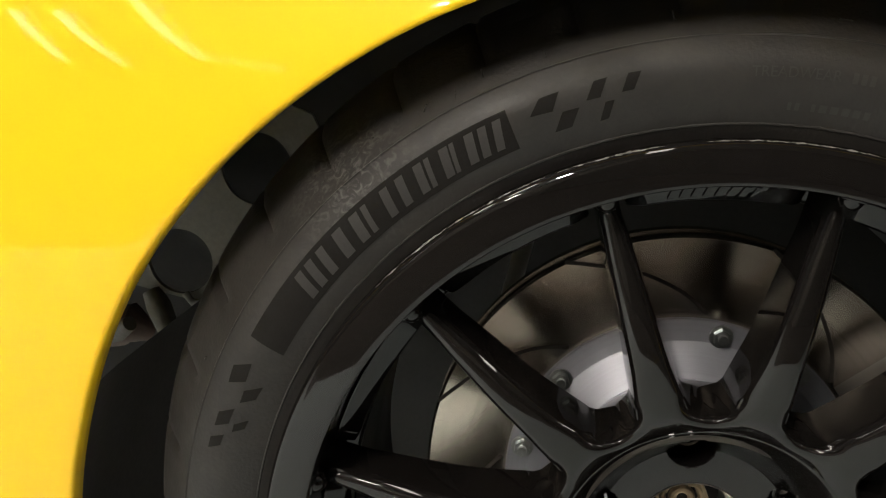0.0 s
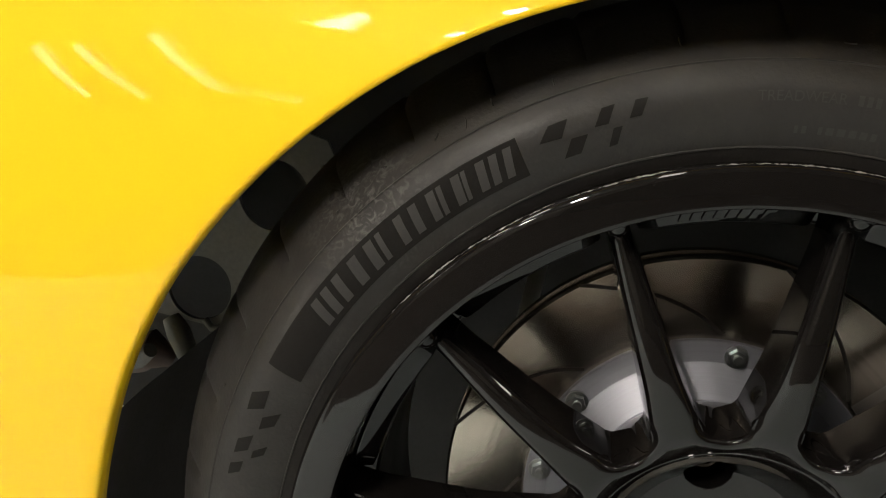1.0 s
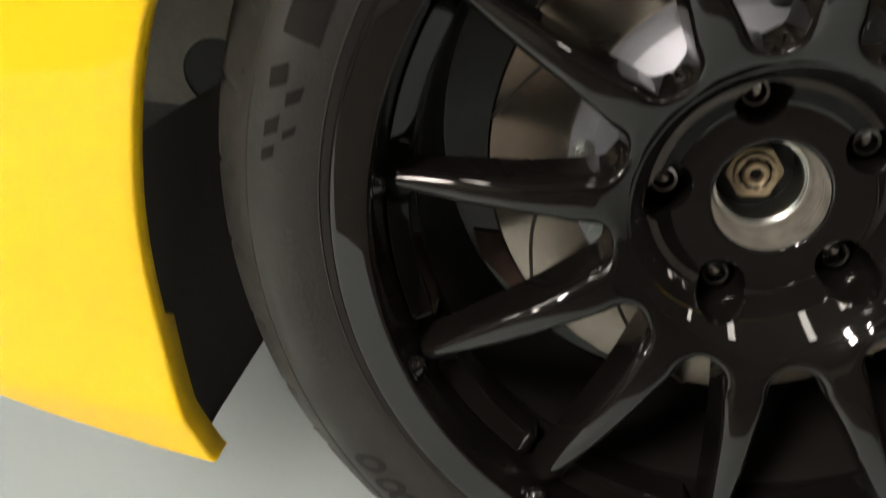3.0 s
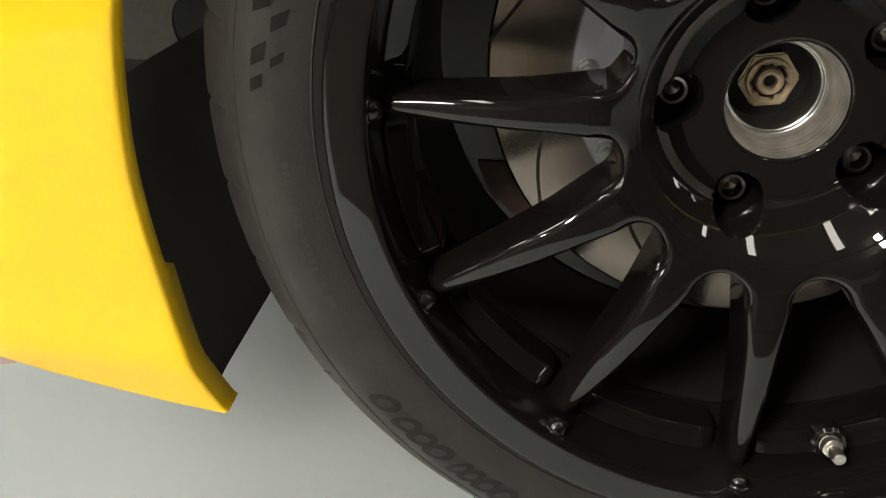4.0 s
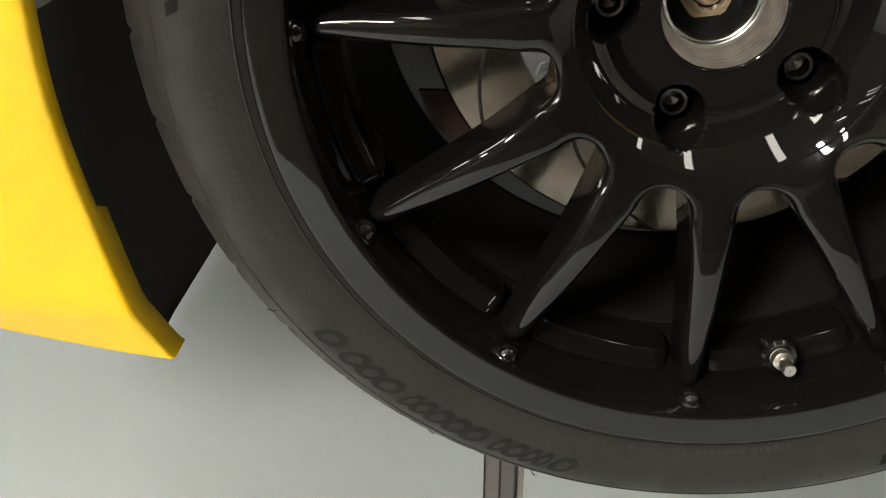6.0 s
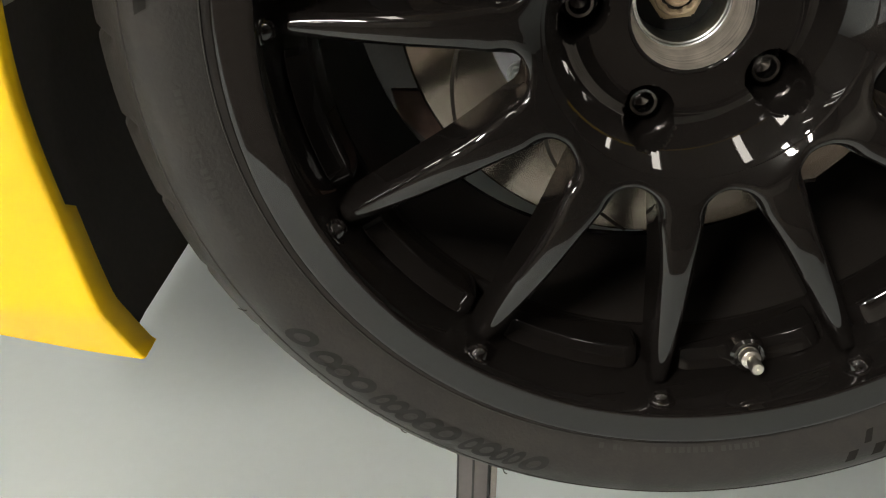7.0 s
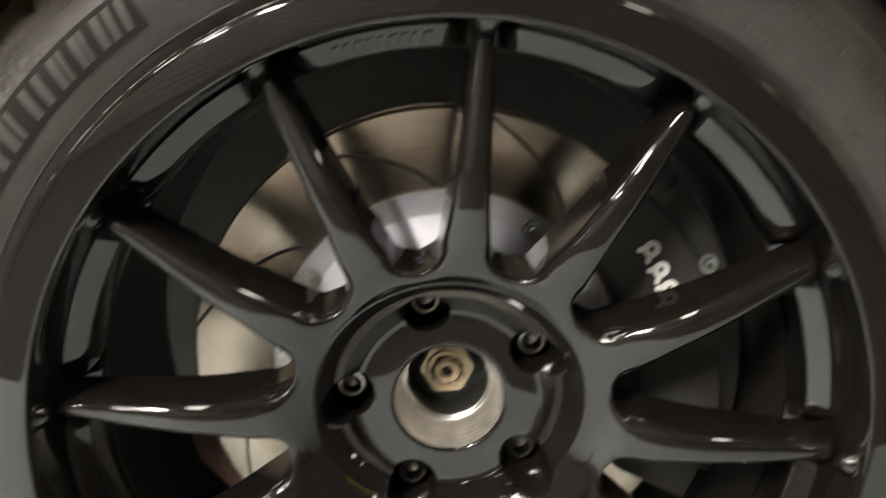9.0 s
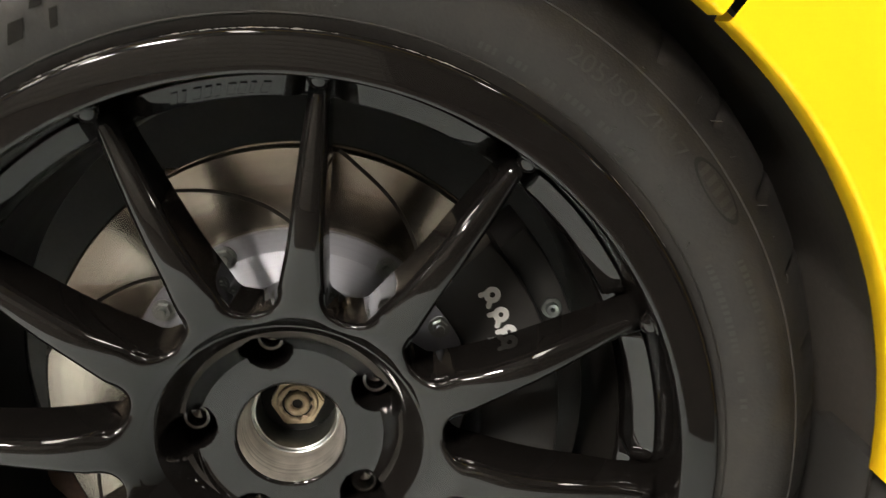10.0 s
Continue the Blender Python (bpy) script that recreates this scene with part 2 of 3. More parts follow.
def tube(points, radius, seg=14, bm=None):
    """A round bar along points."""
    bm = bm or bmesh.new()
    pts = [Vector(p) for p in points]
    rings = []
    for i, p in enumerate(pts):
        d = (pts[min(i + 1, len(pts) - 1)] - pts[max(i - 1, 0)]).normalized()
        side = d.cross(Vector((0.3, 0.2, 1))).normalized()
        up = side.cross(d)
        r = radius[i] if isinstance(radius, (list, tuple)) else radius
        rings.append([p + r * (math.cos(2 * math.pi * k / seg) * side + math.sin(2 * math.pi * k / seg) * up) for k in range(seg)])
    vs = skin(bm, rings, closed_v=True)
    bm.faces.new(vs[0]), bm.faces.new(vs[-1])
    return bm


def deg(a):
    return math.radians(a)


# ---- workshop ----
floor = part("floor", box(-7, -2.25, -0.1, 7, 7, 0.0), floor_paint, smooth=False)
# unseen dark floor beyond the bay, added so the gloss paint mirrors it dark
tagged(part("floor_reflected", box(-7, -6.5, -0.1, 7, -2.25, -0.004), reflected_dark_floor, smooth=False), "unseen dark floor of the aisle, added for dark reflections", "floor", kind="structure")
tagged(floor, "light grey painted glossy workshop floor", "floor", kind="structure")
# the unseen south wall is darkened to keep reflections in the wheel dark
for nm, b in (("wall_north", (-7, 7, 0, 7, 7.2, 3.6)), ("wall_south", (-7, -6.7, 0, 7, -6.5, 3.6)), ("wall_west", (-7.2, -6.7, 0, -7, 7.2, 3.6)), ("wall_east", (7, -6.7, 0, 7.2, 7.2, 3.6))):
    tagged(part(nm, box(*b), dark_mirrored_wall if nm == "wall_south" else wall_paint, smooth=False), "plain painted workshop wall", "wall", kind="structure")
tagged(part("ceiling", box(-7.2, -6.7, 3.6, 7.2, 7.2, 3.75), ceiling_paint, smooth=False), "plain workshop ceiling", "ceiling", kind="structure")


# unseen roller door of horizontal slats, added as a paler reflection for the rim
shutter = tagged(part("reflection_door", box(-4.7, -6.5, 0.0, 0.15, -6.47, 3.1), door_paint, smooth=False), "unseen pale grey roller shutter, added for reflections", "door", kind="structure")
slat = None
for k in range(20):
    if slat is None:
        slat = part("slat", box(-4.65, -6.468, 0.02, 0.10, -6.445, 0.165, 0.01), door_paint, shutter)
    else:
        share("slat", slat, shutter, Matrix.Translation((0, 0, 0.153 * k)))


def ceiling_lamp(x, y, length, turn=0.0, wide=0.105, z=3.6, glow=tube_glow):
    e = tagged(empty("ceiling_lamp", (x, y, z)), "long white fluorescent ceiling lamp", "ceiling lamp", "ceiling lamps")
    e.matrix_basis = pose(x, y, z, 0, 0, turn)
    part("housing", box(-wide - 0.02, -length / 2, -0.06, wide + 0.02, length / 2, -0.002, 0.01), lamp_white, e)
    part("diffuser", box(-wide, -length / 2 + 0.02, -0.10, wide, length / 2 - 0.02, -0.062, 0.015), glow, e)
    if z < 3.5:
        for q in (-0.4, 0.4):
            part("hanger", tube([Vector((0, q * length, -0.004)), Vector((0, q * length, 3.6 - z))], 0.004, 8), post_metal, e)


for lx, ly in ((-0.8, -1.2), (1.35, -0.8), (3.3, -0.8), (-1.9, -3.2), (-3.0, -4.4)):
    ceiling_lamp(lx, ly, 1.5, glow=glows["bay_lamp_glow" if ly > -2 else "aisle_lamp_glow" if ly > -4 else "far_lamp_glow"])
# slim strip lights hung across the bay ahead of the car, and a short one over the wing
for (x0, y0), (x1, y1), wide in (((-3.92, -2.53), (-6.54, -5.48), 0.008), ((-3.59, -2.45), (-5.87, -5.23), 0.010), ((-2.80, -1.99), (-4.38, -4.07), 0.010)):
    ceiling_lamp((x0 + x1) / 2, (y0 + y1) / 2, math.hypot(x1 - x0, y1 - y0), math.degrees(math.atan2(x0 - x1, y1 - y0)), wide, 2.4, strip_glow)
ceiling_lamp(-3.44, -2.65, 0.83, -46.0, 0.006)
for lx in (-3.35, -2.5):
    ceiling_lamp(lx, -0.95, 0.6, 0, 0.25, glow=glows["small_lamp_glow"])

# ---- wheel ----
car = tagged(empty("car", (0, 0, HUB)), "glossy yellow sports car raised off the workshop floor", "car")


def assembly(name, label):
    e = new(name)
    e.parent = car
    e["label"] = label
    e.empty_display_size = 0.05
    return e


wheel = assembly("wheel", "gloss black twelve-spoke alloy wheel with road tyre")
wheel.matrix_basis = pose(0, 0, 0, 0, -0.45, 0)
LIP = [(0.1985, 0.170), (0.1985, 0.05), (0.1985, 0.050), (0.1990, 0.0478), (0.2005, 0.0465), (0.2075, 0.0445), (0.2100, 0.0425), (0.2112, 0.0380), (0.2116, 0.0130), (0.2125, -0.0130), (0.2128, -0.0185),
       (0.2135, -0.0210), (0.2150, -0.0216), (0.2170, -0.0216), (0.2295, -0.0230), (0.2312, -0.0228), (0.2326, -0.0219), (0.2336, -0.0204), (0.2343, -0.0188), (0.2345, -0.0160), (0.2290, -0.0100), (0.2200, -0.0060), (0.2160, 0.0),
       (0.2060, 0.05), (0.2060, 0.170), (0.228, 0.175), (0.228, 0.180), (0.2, 0.180)]
part("rim", lathe(LIP, 192, closed=True), gloss_black, wheel, "gloss black rim with a wide outer lip", angle=50)

part("rim_barrel", lathe([(0.1984, 0.0510), (0.1980, 0.0530), (0.1980, 0.1690)], 128), barrel_black, wheel, "dusty satin black inside of the barrel")

# spokes: one sector of 30 degrees each
VALLEY, BEND = 0.0885, 0.0155
CENTRE = VALLEY + BEND


def half_width(v):
    base = float(np.interp(v, [0.08, 0.104, 0.125, 0.15, 0.18, 0.198, 0.2025, 0.2060, 0.2095, 0.2120, 0.2135], [0.0145, 0.0122, 0.0095, 0.0083, 0.0070, 0.0059, 0.0057, 0.0056, 0.0055, 0.0053, 0.0050]))
    full = v * deg(15)
    if v <= VALLEY:
        return full
    if v < CENTRE:
        return max(base, full - math.sqrt(max(0, BEND ** 2 - (CENTRE - v) ** 2)))
    return min(base, full - 0.0001)


def hub_bend(r):
    """Drop of the front face as it rounds over into the sunken centre."""
    return max(0.0, 0.098 - r) ** 2 / 0.048


# the spokes bow outwards between the hub and the rim
BOW = chaikin([(0.079, 0.0030), (0.088, 0.0022), (0.102, -0.0010), (0.120, -0.0052), (0.142, -0.0068), (0.165, -0.0052), (0.186, -0.0022), (0.198, -0.0008), (0.2025, -0.0006), (0.2060, 0.0002), (0.2085, 0.0022), (0.2110, 0.0060), (0.2135, 0.0120)], 2)
BOW_V, BOW_Y = [p[0] for p in BOW], [p[1] for p in BOW]


def spoke_front(v):
    y = float(np.interp(v, BOW_V, BOW_Y))
    return y + hub_bend(v)


def spoke_back(v):
    return float(np.interp(v, [0.079, 0.0840, 0.0885, 0.11, 0.14, 0.19, 0.2135], [0.0745, 0.0735, 0.0450, 0.038, 0.031, 0.028, 0.032]))


def build_spoke():
    bm = bmesh.new()
    stations = [0.0800, 0.0825, 0.0850, 0.0870, 0.0880, 0.0885, 0.0887, 0.0890, 0.0896, 0.0905, 0.0920, 0.0945, 0.0980, 0.1010, 0.1040, 0.108, 0.114, 0.122, 0.132, 0.144, 0.156, 0.168, 0.180, 0.190, 0.1975, 0.2005, 0.2025, 0.2045, 0.2060, 0.2075, 0.2090, 0.2105, 0.2115, 0.2125, 0.2135]
    across = [-1, -0.99, -0.965, -0.93, -0.88, -0.82, -0.74, -0.64, -0.5, -0.34, -0.17, 0, 0.17, 0.34, 0.5, 0.64, 0.74, 0.82, 0.88, 0.93, 0.965, 0.99, 1]
    rings = []
    edge = 0.0050
    for v in stations:
        w, yf, yb = half_width(v), spoke_front(v), spoke_back(v)
        row = []
        for s in across:
            a = s * w / v
            if v < CENTRE:
                d = math.hypot(CENTRE - v, v * (deg(15) - abs(a))) - BEND
            else:
                d = w * (1 - abs(s))
            k = max(0.0, 1 - max(d, 0) / edge)
            drop = edge * (1 - math.sqrt(max(0, 1 - k * k)))
            crown = 0.0009 * (abs(s) ** 2) * min(1, max(0, (v - VALLEY) / 0.02))
            row.append(on_axle(v, yf + drop + crown, math.pi / 2 + a))
        flare = 1.0 + 0.16 * min(1, max(0, (v - VALLEY) / 0.03))
        wl = min(max(w * flare, half_width(v - 0.003) * v / (v - 0.003) if v < CENTRE + 0.003 else 0), v * deg(15))
        left = [on_axle(v, yb, math.pi / 2 - wl / v * q) for q in (0.3, 0.8, 1.0)]
        right = [on_axle(v, yb, math.pi / 2 + wl / v * q) for q in (1.0, 0.8, 0.3)]
        mid = 0.5 * (yf + yb)
        ml = [on_axle(v, mid, math.pi / 2 - (w + 0.5 * (wl - w)) / v)]
        mr = [on_axle(v, mid, math.pi / 2 + (w + 0.5 * (wl - w)) / v)]
        rings.append(left + ml + row + mr + right)
    skin(bm, rings, closed_v=True)
    return bm


spoke = part("spoke", build_spoke(), gloss_black, wheel, angle=60)
for k in range(1, 12):
    share("spoke", spoke, wheel, pose(0, 0, 0, 0, 30 * k, 0))

# centre of the wheel: sunk bolt face with five pockets
LUGS = [deg(36 + 72 * k) for k in range(5)]
LUG_R = 0.0572


def centre_depth(r, th):
    y = float(np.interp(r, [0.0318, 0.0330, 0.0520, 0.0540], [0.0445, 0.0430, 0.0425, 0.0422]))
    bend = 0.0026 + hub_bend(r)
    y = min(y, bend) if r > 0.0535 else y
    y += 0.0004 * max(0.0, (r - 0.0795) / 0.001)
    for a in LUGS:
        d = math.sqrt(max(0, r * r + LUG_R ** 2 - 2 * r * LUG_R * math.cos(th - a)))
        y = max(y, float(np.interp(d, [0, 0.0125, 0.0140, 0.0155], [0.072, 0.072, y, y]) if y < 0.072 else y))
    return y


bm = bmesh.new()
radii = list(np.linspace(0.0318, 0.0806, 60))
rings = [[on_axle(r, centre_depth(r, 2 * math.pi * k / 300), 2 * math.pi * k / 300) for k in range(300)] for r in radii]
rings = [[on_axle(0.0318, 0.075, 2 * math.pi * k / 300) for k in range(300)]] + rings
skin(bm, rings, closed_v=True)
part("wheel_centre", bm, gloss_black, wheel, "sunken gloss black wheel centre with five bolt pockets", angle=40)
part("bore_sleeve", lathe([(0.0317, 0.0440), (0.0312, 0.0455), (0.0304, 0.0560), (0.0272, 0.0720)], 96), bore_steel, wheel, "bare turned steel bore")
part("bore_collar", lathe([(0.0273, 0.0716), (0.0268, 0.0712), (0.0262, 0.0716), (0.0258, 0.0730), (0.0250, 0.0736), (0.0246, 0.0750), (0.0246, 0.098)], 96), bolt_steel, wheel, "polished stepped collar inside the bore")


def wheel_bolt():
    bm = lathe([(0.0001, 0.066), (0.0048, 0.0645), (0.0050, 0.0572), (0.0060, 0.0558), (0.0076, 0.0556), (0.0086, 0.0564), (0.0090, 0.0580), (0.0092, 0.074)], 30)
    return bm


first = None
for a in LUGS:
    m = Matrix.Translation(on_axle(LUG_R, 0, a))
    if first is None:
        first = part("wheel_bolt", wheel_bolt(), bolt_dark, wheel, "dark plated wheel bolt")
        first.matrix_basis = m
    else:
        share("wheel_bolt", first, wheel, m)

# sloping pads on the ledge between the spokes, rolling off at both ends
def pad_y(r):
    return 0.0198 - 0.58 * (r - 0.2049)


def ledge_pad():
    bm = bmesh.new()
    rows = []
    for q in sorted({*np.linspace(-9, 9, 25), *(s * v for s in (-1, 1) for v in (9.3, 9.6, 9.9, 10.2, 10.5, 10.8, 11.1, 11.4, 11.7, 11.9, 12.1, 12.2, 12.28))}):
        a = math.pi / 2 + deg(15 + q)
        end = max(0.0, (abs(q) - 9.2) / 3.1)
        roll = 0.0075 * (1 - math.sqrt(max(0.0, 1 - end * end)))
        corner = max(0.0, (abs(q) - 8.6) / 3.7)
        half = 0.0060 - 0.0022 * (1 - math.sqrt(max(0.0, 1 - corner * corner)))
        soft = 0.0011
        row = [(-half, 0.032)]
        row += [(-half + soft * (1 - math.cos(e)), soft * (1 - math.sin(e))) for e in np.linspace(0, math.pi / 2, 5)]
        row += [(half - soft * (1 - math.cos(e)), soft * (1 - math.sin(e))) for e in np.linspace(math.pi / 2, 0, 5)]
        row += [(half, 0.032)]
        rows.append([on_axle(0.2049 + w, pad_y(0.2049 + w) + roll + d, a) for w, d in row])
    vs = skin(bm, rows)
    bm.faces.new(vs[0]), bm.faces.new(vs[-1])
    return bm


pad = part("ledge_pad", ledge_pad(), gloss_black, wheel)
for k in range(1, 12):
    share("ledge_pad", pad, wheel, pose(0, 0, 0, 0, 30 * k, 0))

# valve
VALVE_AXIS = Vector((0.05, -0.98, 0.12)).normalized()
valve = part("valve_stem", lathe([(0.0001, -0.0002), (0.0007, -0.0012), (0.0032, -0.0012), (0.0037, -0.0004), (0.0037, 0.0060), (0.0031, 0.0066), (0.0031, 0.0090), (0.0046, 0.0094), (0.0056, 0.0100), (0.0058, 0.0140), (0.0052, 0.0146), (0.0052, 0.0152), (0.0062, 0.0156), (0.0062, 0.0185), (0.0046, 0.0190), (0.0046, 0.024)], 24), valve_metal, wheel, "bare metal tyre valve")
valve.matrix_basis = Matrix.Translation((0.0495, -0.0138, -0.1845)) @ VALVE_AXIS.to_track_quat("-Y", "Z").to_matrix().to_4x4()
grommet = part("valve_seat", lathe([(0.0060, 0.0150), (0.0088, 0.0140), (0.0105, 0.0158), (0.0110, 0.0240)], 28), gloss_black, wheel)
grommet.matrix_basis = valve.matrix_basis

# rounded bosses where the spokes meet the rim wall
boss = part("spoke_end_boss", lathe([(0.0001, -0.0060), (0.0016, -0.0058), (0.0031, -0.0052), (0.0044, -0.0041), (0.0053, -0.0028), (0.0059, -0.0014), (0.0064, -0.0004), (0.0071, 0.0000), (0.0079, -0.0004), (0.0086, -0.0003), (0.0091, 0.0006), (0.0094, 0.0030)], 40), gloss_black, wheel)
boss.matrix_basis = Matrix.Translation((0, -0.0078, 0.2122)) @ Matrix.Rotation(radians(90), 4, "X")
for k in range(1, 12):
    share("spoke_end_boss", boss, wheel, pose(0, 0, 0, 0, 30 * k, 0) @ boss.matrix_basis)

# scuffs along the flange edge; their pale alloy also paints in the edge's lamp glint
def scuff_glint(a0, a1, seed):
    bm = bmesh.new()
    rows = []
    n = int((a1 - a0) / 0.25)
    for i in range(n + 1):
        a = a0 + (a1 - a0) * i / n
        fade = math.sin(math.pi * i / n) ** 0.5
        k = max(0.0, 0.25 + 0.9 * noise.noise(Vector((a * 0.9, seed, 0.0))) + 0.8 * noise.noise(Vector((a * 3.7, seed, 4.0)))) * fade
        mid = 0.2337 + 0.0003 * noise.noise(Vector((a * 1.7, seed, 9.0)))
        half = 0.0005 * min(1.3, k) + 0.00002
        row = []
        for q in (-1, 0, 1):
            r = mid + q * half
            row.append(on_axle(r, float(np.interp(r, [0.2312, 0.2326, 0.2336, 0.2343, 0.2347], [-0.0228, -0.0219, -0.0204, -0.0188, -0.0170])) - 0.00025, deg(a)))
        rows.append(row)
    skin(bm, rows)
    return bm


for a0, a1, seed in ((112, 124.5, 1.3), (126, 150, 5.7), (88, 108, 8.1), (70, 82, 11.9), (40, 52, 15.2)):
    part("edge_scuff_glint", scuff_glint(a0, a1, seed), scuff_and_glint, wheel, "pale strip for the scuffed edge and its glint")

# tyre
SIDE = chaikin([(0.2275, 0.002), (0.2310, -0.0085), (0.2362, -0.0118), (0.2430, -0.0150), (0.2520, -0.0180), (0.2610, -0.0198), (0.2700, -0.0190), (0.2780, -0.0145), (0.2865, -0.0068), (0.2945, 0.0030), (0.3040, 0.0165)], 3)
CROWN = chaikin([(0.3040, 0.0165), (0.3100, 0.0280), (0.3138, 0.045), (0.3150, 0.076), (0.3135, 0.110), (0.3080, 0.130), (0.3020, 0.150), (0.2920, 0.170), (0.2680, 0.178), (0.2450, 0.170), (0.2280, 0.160)], 2)
SIDE_R, SIDE_Y = [p[0] for p in SIDE], [p[1] for p in SIDE]


def wall_y(r):
    return float(np.interp(r, SIDE_R, SIDE_Y))


SEG = 480
rings = []
for r, y in SIDE + CROWN[1:]:
    row = []
    for k in range(SEG):
        q = (k * 360 / SEG) % 9.0
        cut = 0.0
        if r > 0.286 and -0.02 < y < 0.16:
            cut = 0.0026 * max(0.0, 1 - abs(q - 1.5) / 0.75) * min(1, (r - 0.286) / 0.008)
        row.append(on_axle(r - cut, y + (0.35 * cut if y < 0.02 else 0), 2 * math.pi * k / SEG))
    rings.append(row)
bm = bmesh.new()
skin(bm, rings, closed_v=True)
part("tyre", bm, rubber, wheel, "dusty black road tyre with moulded sidewall markings", angle=50)


def wall_patch(quads, lift=0.0006):
    """Thin raised marks on the sidewall: each quad is four (radius, angle in degrees)."""
    bm = bmesh.new()
    for quad in quads:
        n = 6
        rows = []
        for i in range(n + 1):
            u = i / n
            row = []
            for j in range(n + 1):
                v = j / n
                r = (1 - u) * ((1 - v) * quad[0][0] + v * quad[1][0]) + u * ((1 - v) * quad[3][0] + v * quad[2][0])
                a = (1 - u) * ((1 - v) * quad[0][1] + v * quad[1][1]) + u * ((1 - v) * quad[3][1] + v * quad[2][1])
                row.append(on_axle(r, wall_y(r) - lift, deg(a)))
            rows.append(row)
        skin(bm, rows)
    return bm


# whiskers of rubber left by the mould on the shoulder, and short nubs on the sidewall
def whisker(length, bend):
    pts = [Vector((bend * q * q * length, -q * length, 0.25 * bend * q * length)) for q in np.linspace(0, 1, 5)]
    return tube(pts, 0.00035, 5)


rng = random.Random(7)
shapes = [part("rubber_whisker", whisker(n, b), rubber_letter, wheel) for n, b in ((0.006, 0.6), (0.0045, -0.8), (0.003, 1.2))]
for ob, r, a in zip(shapes, (0.2905, 0.2912, 0.2880), (47.4, 42.9, 37.2)):
    ob.matrix_basis = Matrix.Translation(on_axle(r, wall_y(r) + 0.0005, deg(a)))
for a, r in ((49.5, 0.291), (56.5, 0.2830), (62.0, 0.249), (52.7, 0.248), (51.8, 0.244), (55.3, 0.249), (44.7, 0.247), (46.6, 0.249), (38.6, 0.246), (33.0, 0.289), (28.5, 0.290), (128.0, 0.286), (131.0, 0.287), (134.5, 0.285), (122.0, 0.287), (140.0, 0.288), (147.0, 0.287), (78.0, 0.2885), (96.0, 0.2880), (110.0, 0.2875), (170.0, 0.288), (200.0, 0.289), (214.0, 0.288), (226.0, 0.287), (238.0, 0.2885), (252.0, 0.288)):
    k = rng.randrange(3)
    share("rubber_whisker", shapes[k], wheel, Matrix.Translation(on_axle(r, wall_y(r) + 0.0005, deg(a))) @ pose(0, 0, 0, rng.uniform(-30, 30), rng.uniform(0, 360), rng.uniform(-30, 30)))

# ---- brake ----
disc = assembly("brake_disc", "slotted two-piece brake disc with bright alloy bell")
FACE = 0.1068
part("friction_ring", lathe([(0.1060, FACE + 0.001), (0.1075, FACE), (0.1605, FACE), (0.1622, FACE + 0.0015), (0.1622, FACE + 0.008), (0.157, FACE + 0.0085), (0.157, FACE + 0.0175), (0.1622, FACE + 0.018), (0.1622, FACE + 0.026), (0.106, FACE + 0.026)], 160, closed=True), rotor_iron, disc, "worn grey iron friction ring")
part("bell", lathe([(0.1105, FACE + 0.004), (0.1105, FACE - 0.0012), (0.1098, FACE - 0.0024), (0.0965, FACE - 0.0024), (0.0955, FACE - 0.0026), (0.0945, FACE - 0.0036), (0.0780, FACE - 0.0074), (0.0740, FACE - 0.0098), (0.0710, FACE - 0.0270), (0.0300, FACE - 0.0270)], 160), hat_alloy, disc, "satin aluminium bell")
first = None
for k in range(12):
    a = deg(32.4 + 30 * k)
    if first is None:
        bm = lathe([(0.0001, -0.0075), (0.0028, -0.0075), (0.0030, -0.0070), (0.0030, -0.0045)], 16)
        made = bmesh.ops.create_cone(bm, cap_ends=True, segments=6, radius1=0.0058, radius2=0.0054, depth=0.0045)["verts"]
        bmesh.ops.rotate(bm, matrix=Matrix.Rotation(radians(90), 3, "X"), verts=made)
        bmesh.ops.translate(bm, vec=(0, -0.0022, 0), verts=made)
        bm = lathe([(0.0001, -0.0004), (0.0072, -0.0004), (0.0074, 0.0006)], 20, bm)
        first = part("bell_bolt", bm, bolt_steel, disc, "zinc-plated bell bolt", angle=25)
        first.matrix_basis = Matrix.Translation(on_axle(0.1016, FACE - 0.0036, a))
    else:
        share("bell_bolt", first, disc, Matrix.Translation(on_axle(0.1016, FACE - 0.0036, a)) @ pose(0, 0, 0, 0, 23 * k, 0))
# curved slots as flat strips, the shade inside them put into the dark colour
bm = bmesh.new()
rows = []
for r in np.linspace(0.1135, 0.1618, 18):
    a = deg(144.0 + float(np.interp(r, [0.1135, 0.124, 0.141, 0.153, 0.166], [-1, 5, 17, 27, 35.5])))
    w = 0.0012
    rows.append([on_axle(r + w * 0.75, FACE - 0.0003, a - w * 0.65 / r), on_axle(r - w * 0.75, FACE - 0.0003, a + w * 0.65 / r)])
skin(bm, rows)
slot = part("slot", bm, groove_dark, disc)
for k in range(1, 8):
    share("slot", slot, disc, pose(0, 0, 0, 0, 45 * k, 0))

hub = assembly("axle_hub", "axle end with a yellow zinc hub nut")
part("flange", lathe([(0.0254, 0.093), (0.0254, 0.098), (0.0001, 0.098)], 48), gap_black, hub)
bm = bmesh.new()
bmesh.ops.create_cone(bm, cap_ends=True, segments=6, radius1=0.0174, radius2=0.0174, depth=0.012)
bmesh.ops.bevel(bm, geom=bm.edges[:], offset=0.0012, segments=2, affect="EDGES")
bmesh.ops.rotate(bm, matrix=Matrix.Rotation(radians(90), 3, "X"), verts=bm.verts)
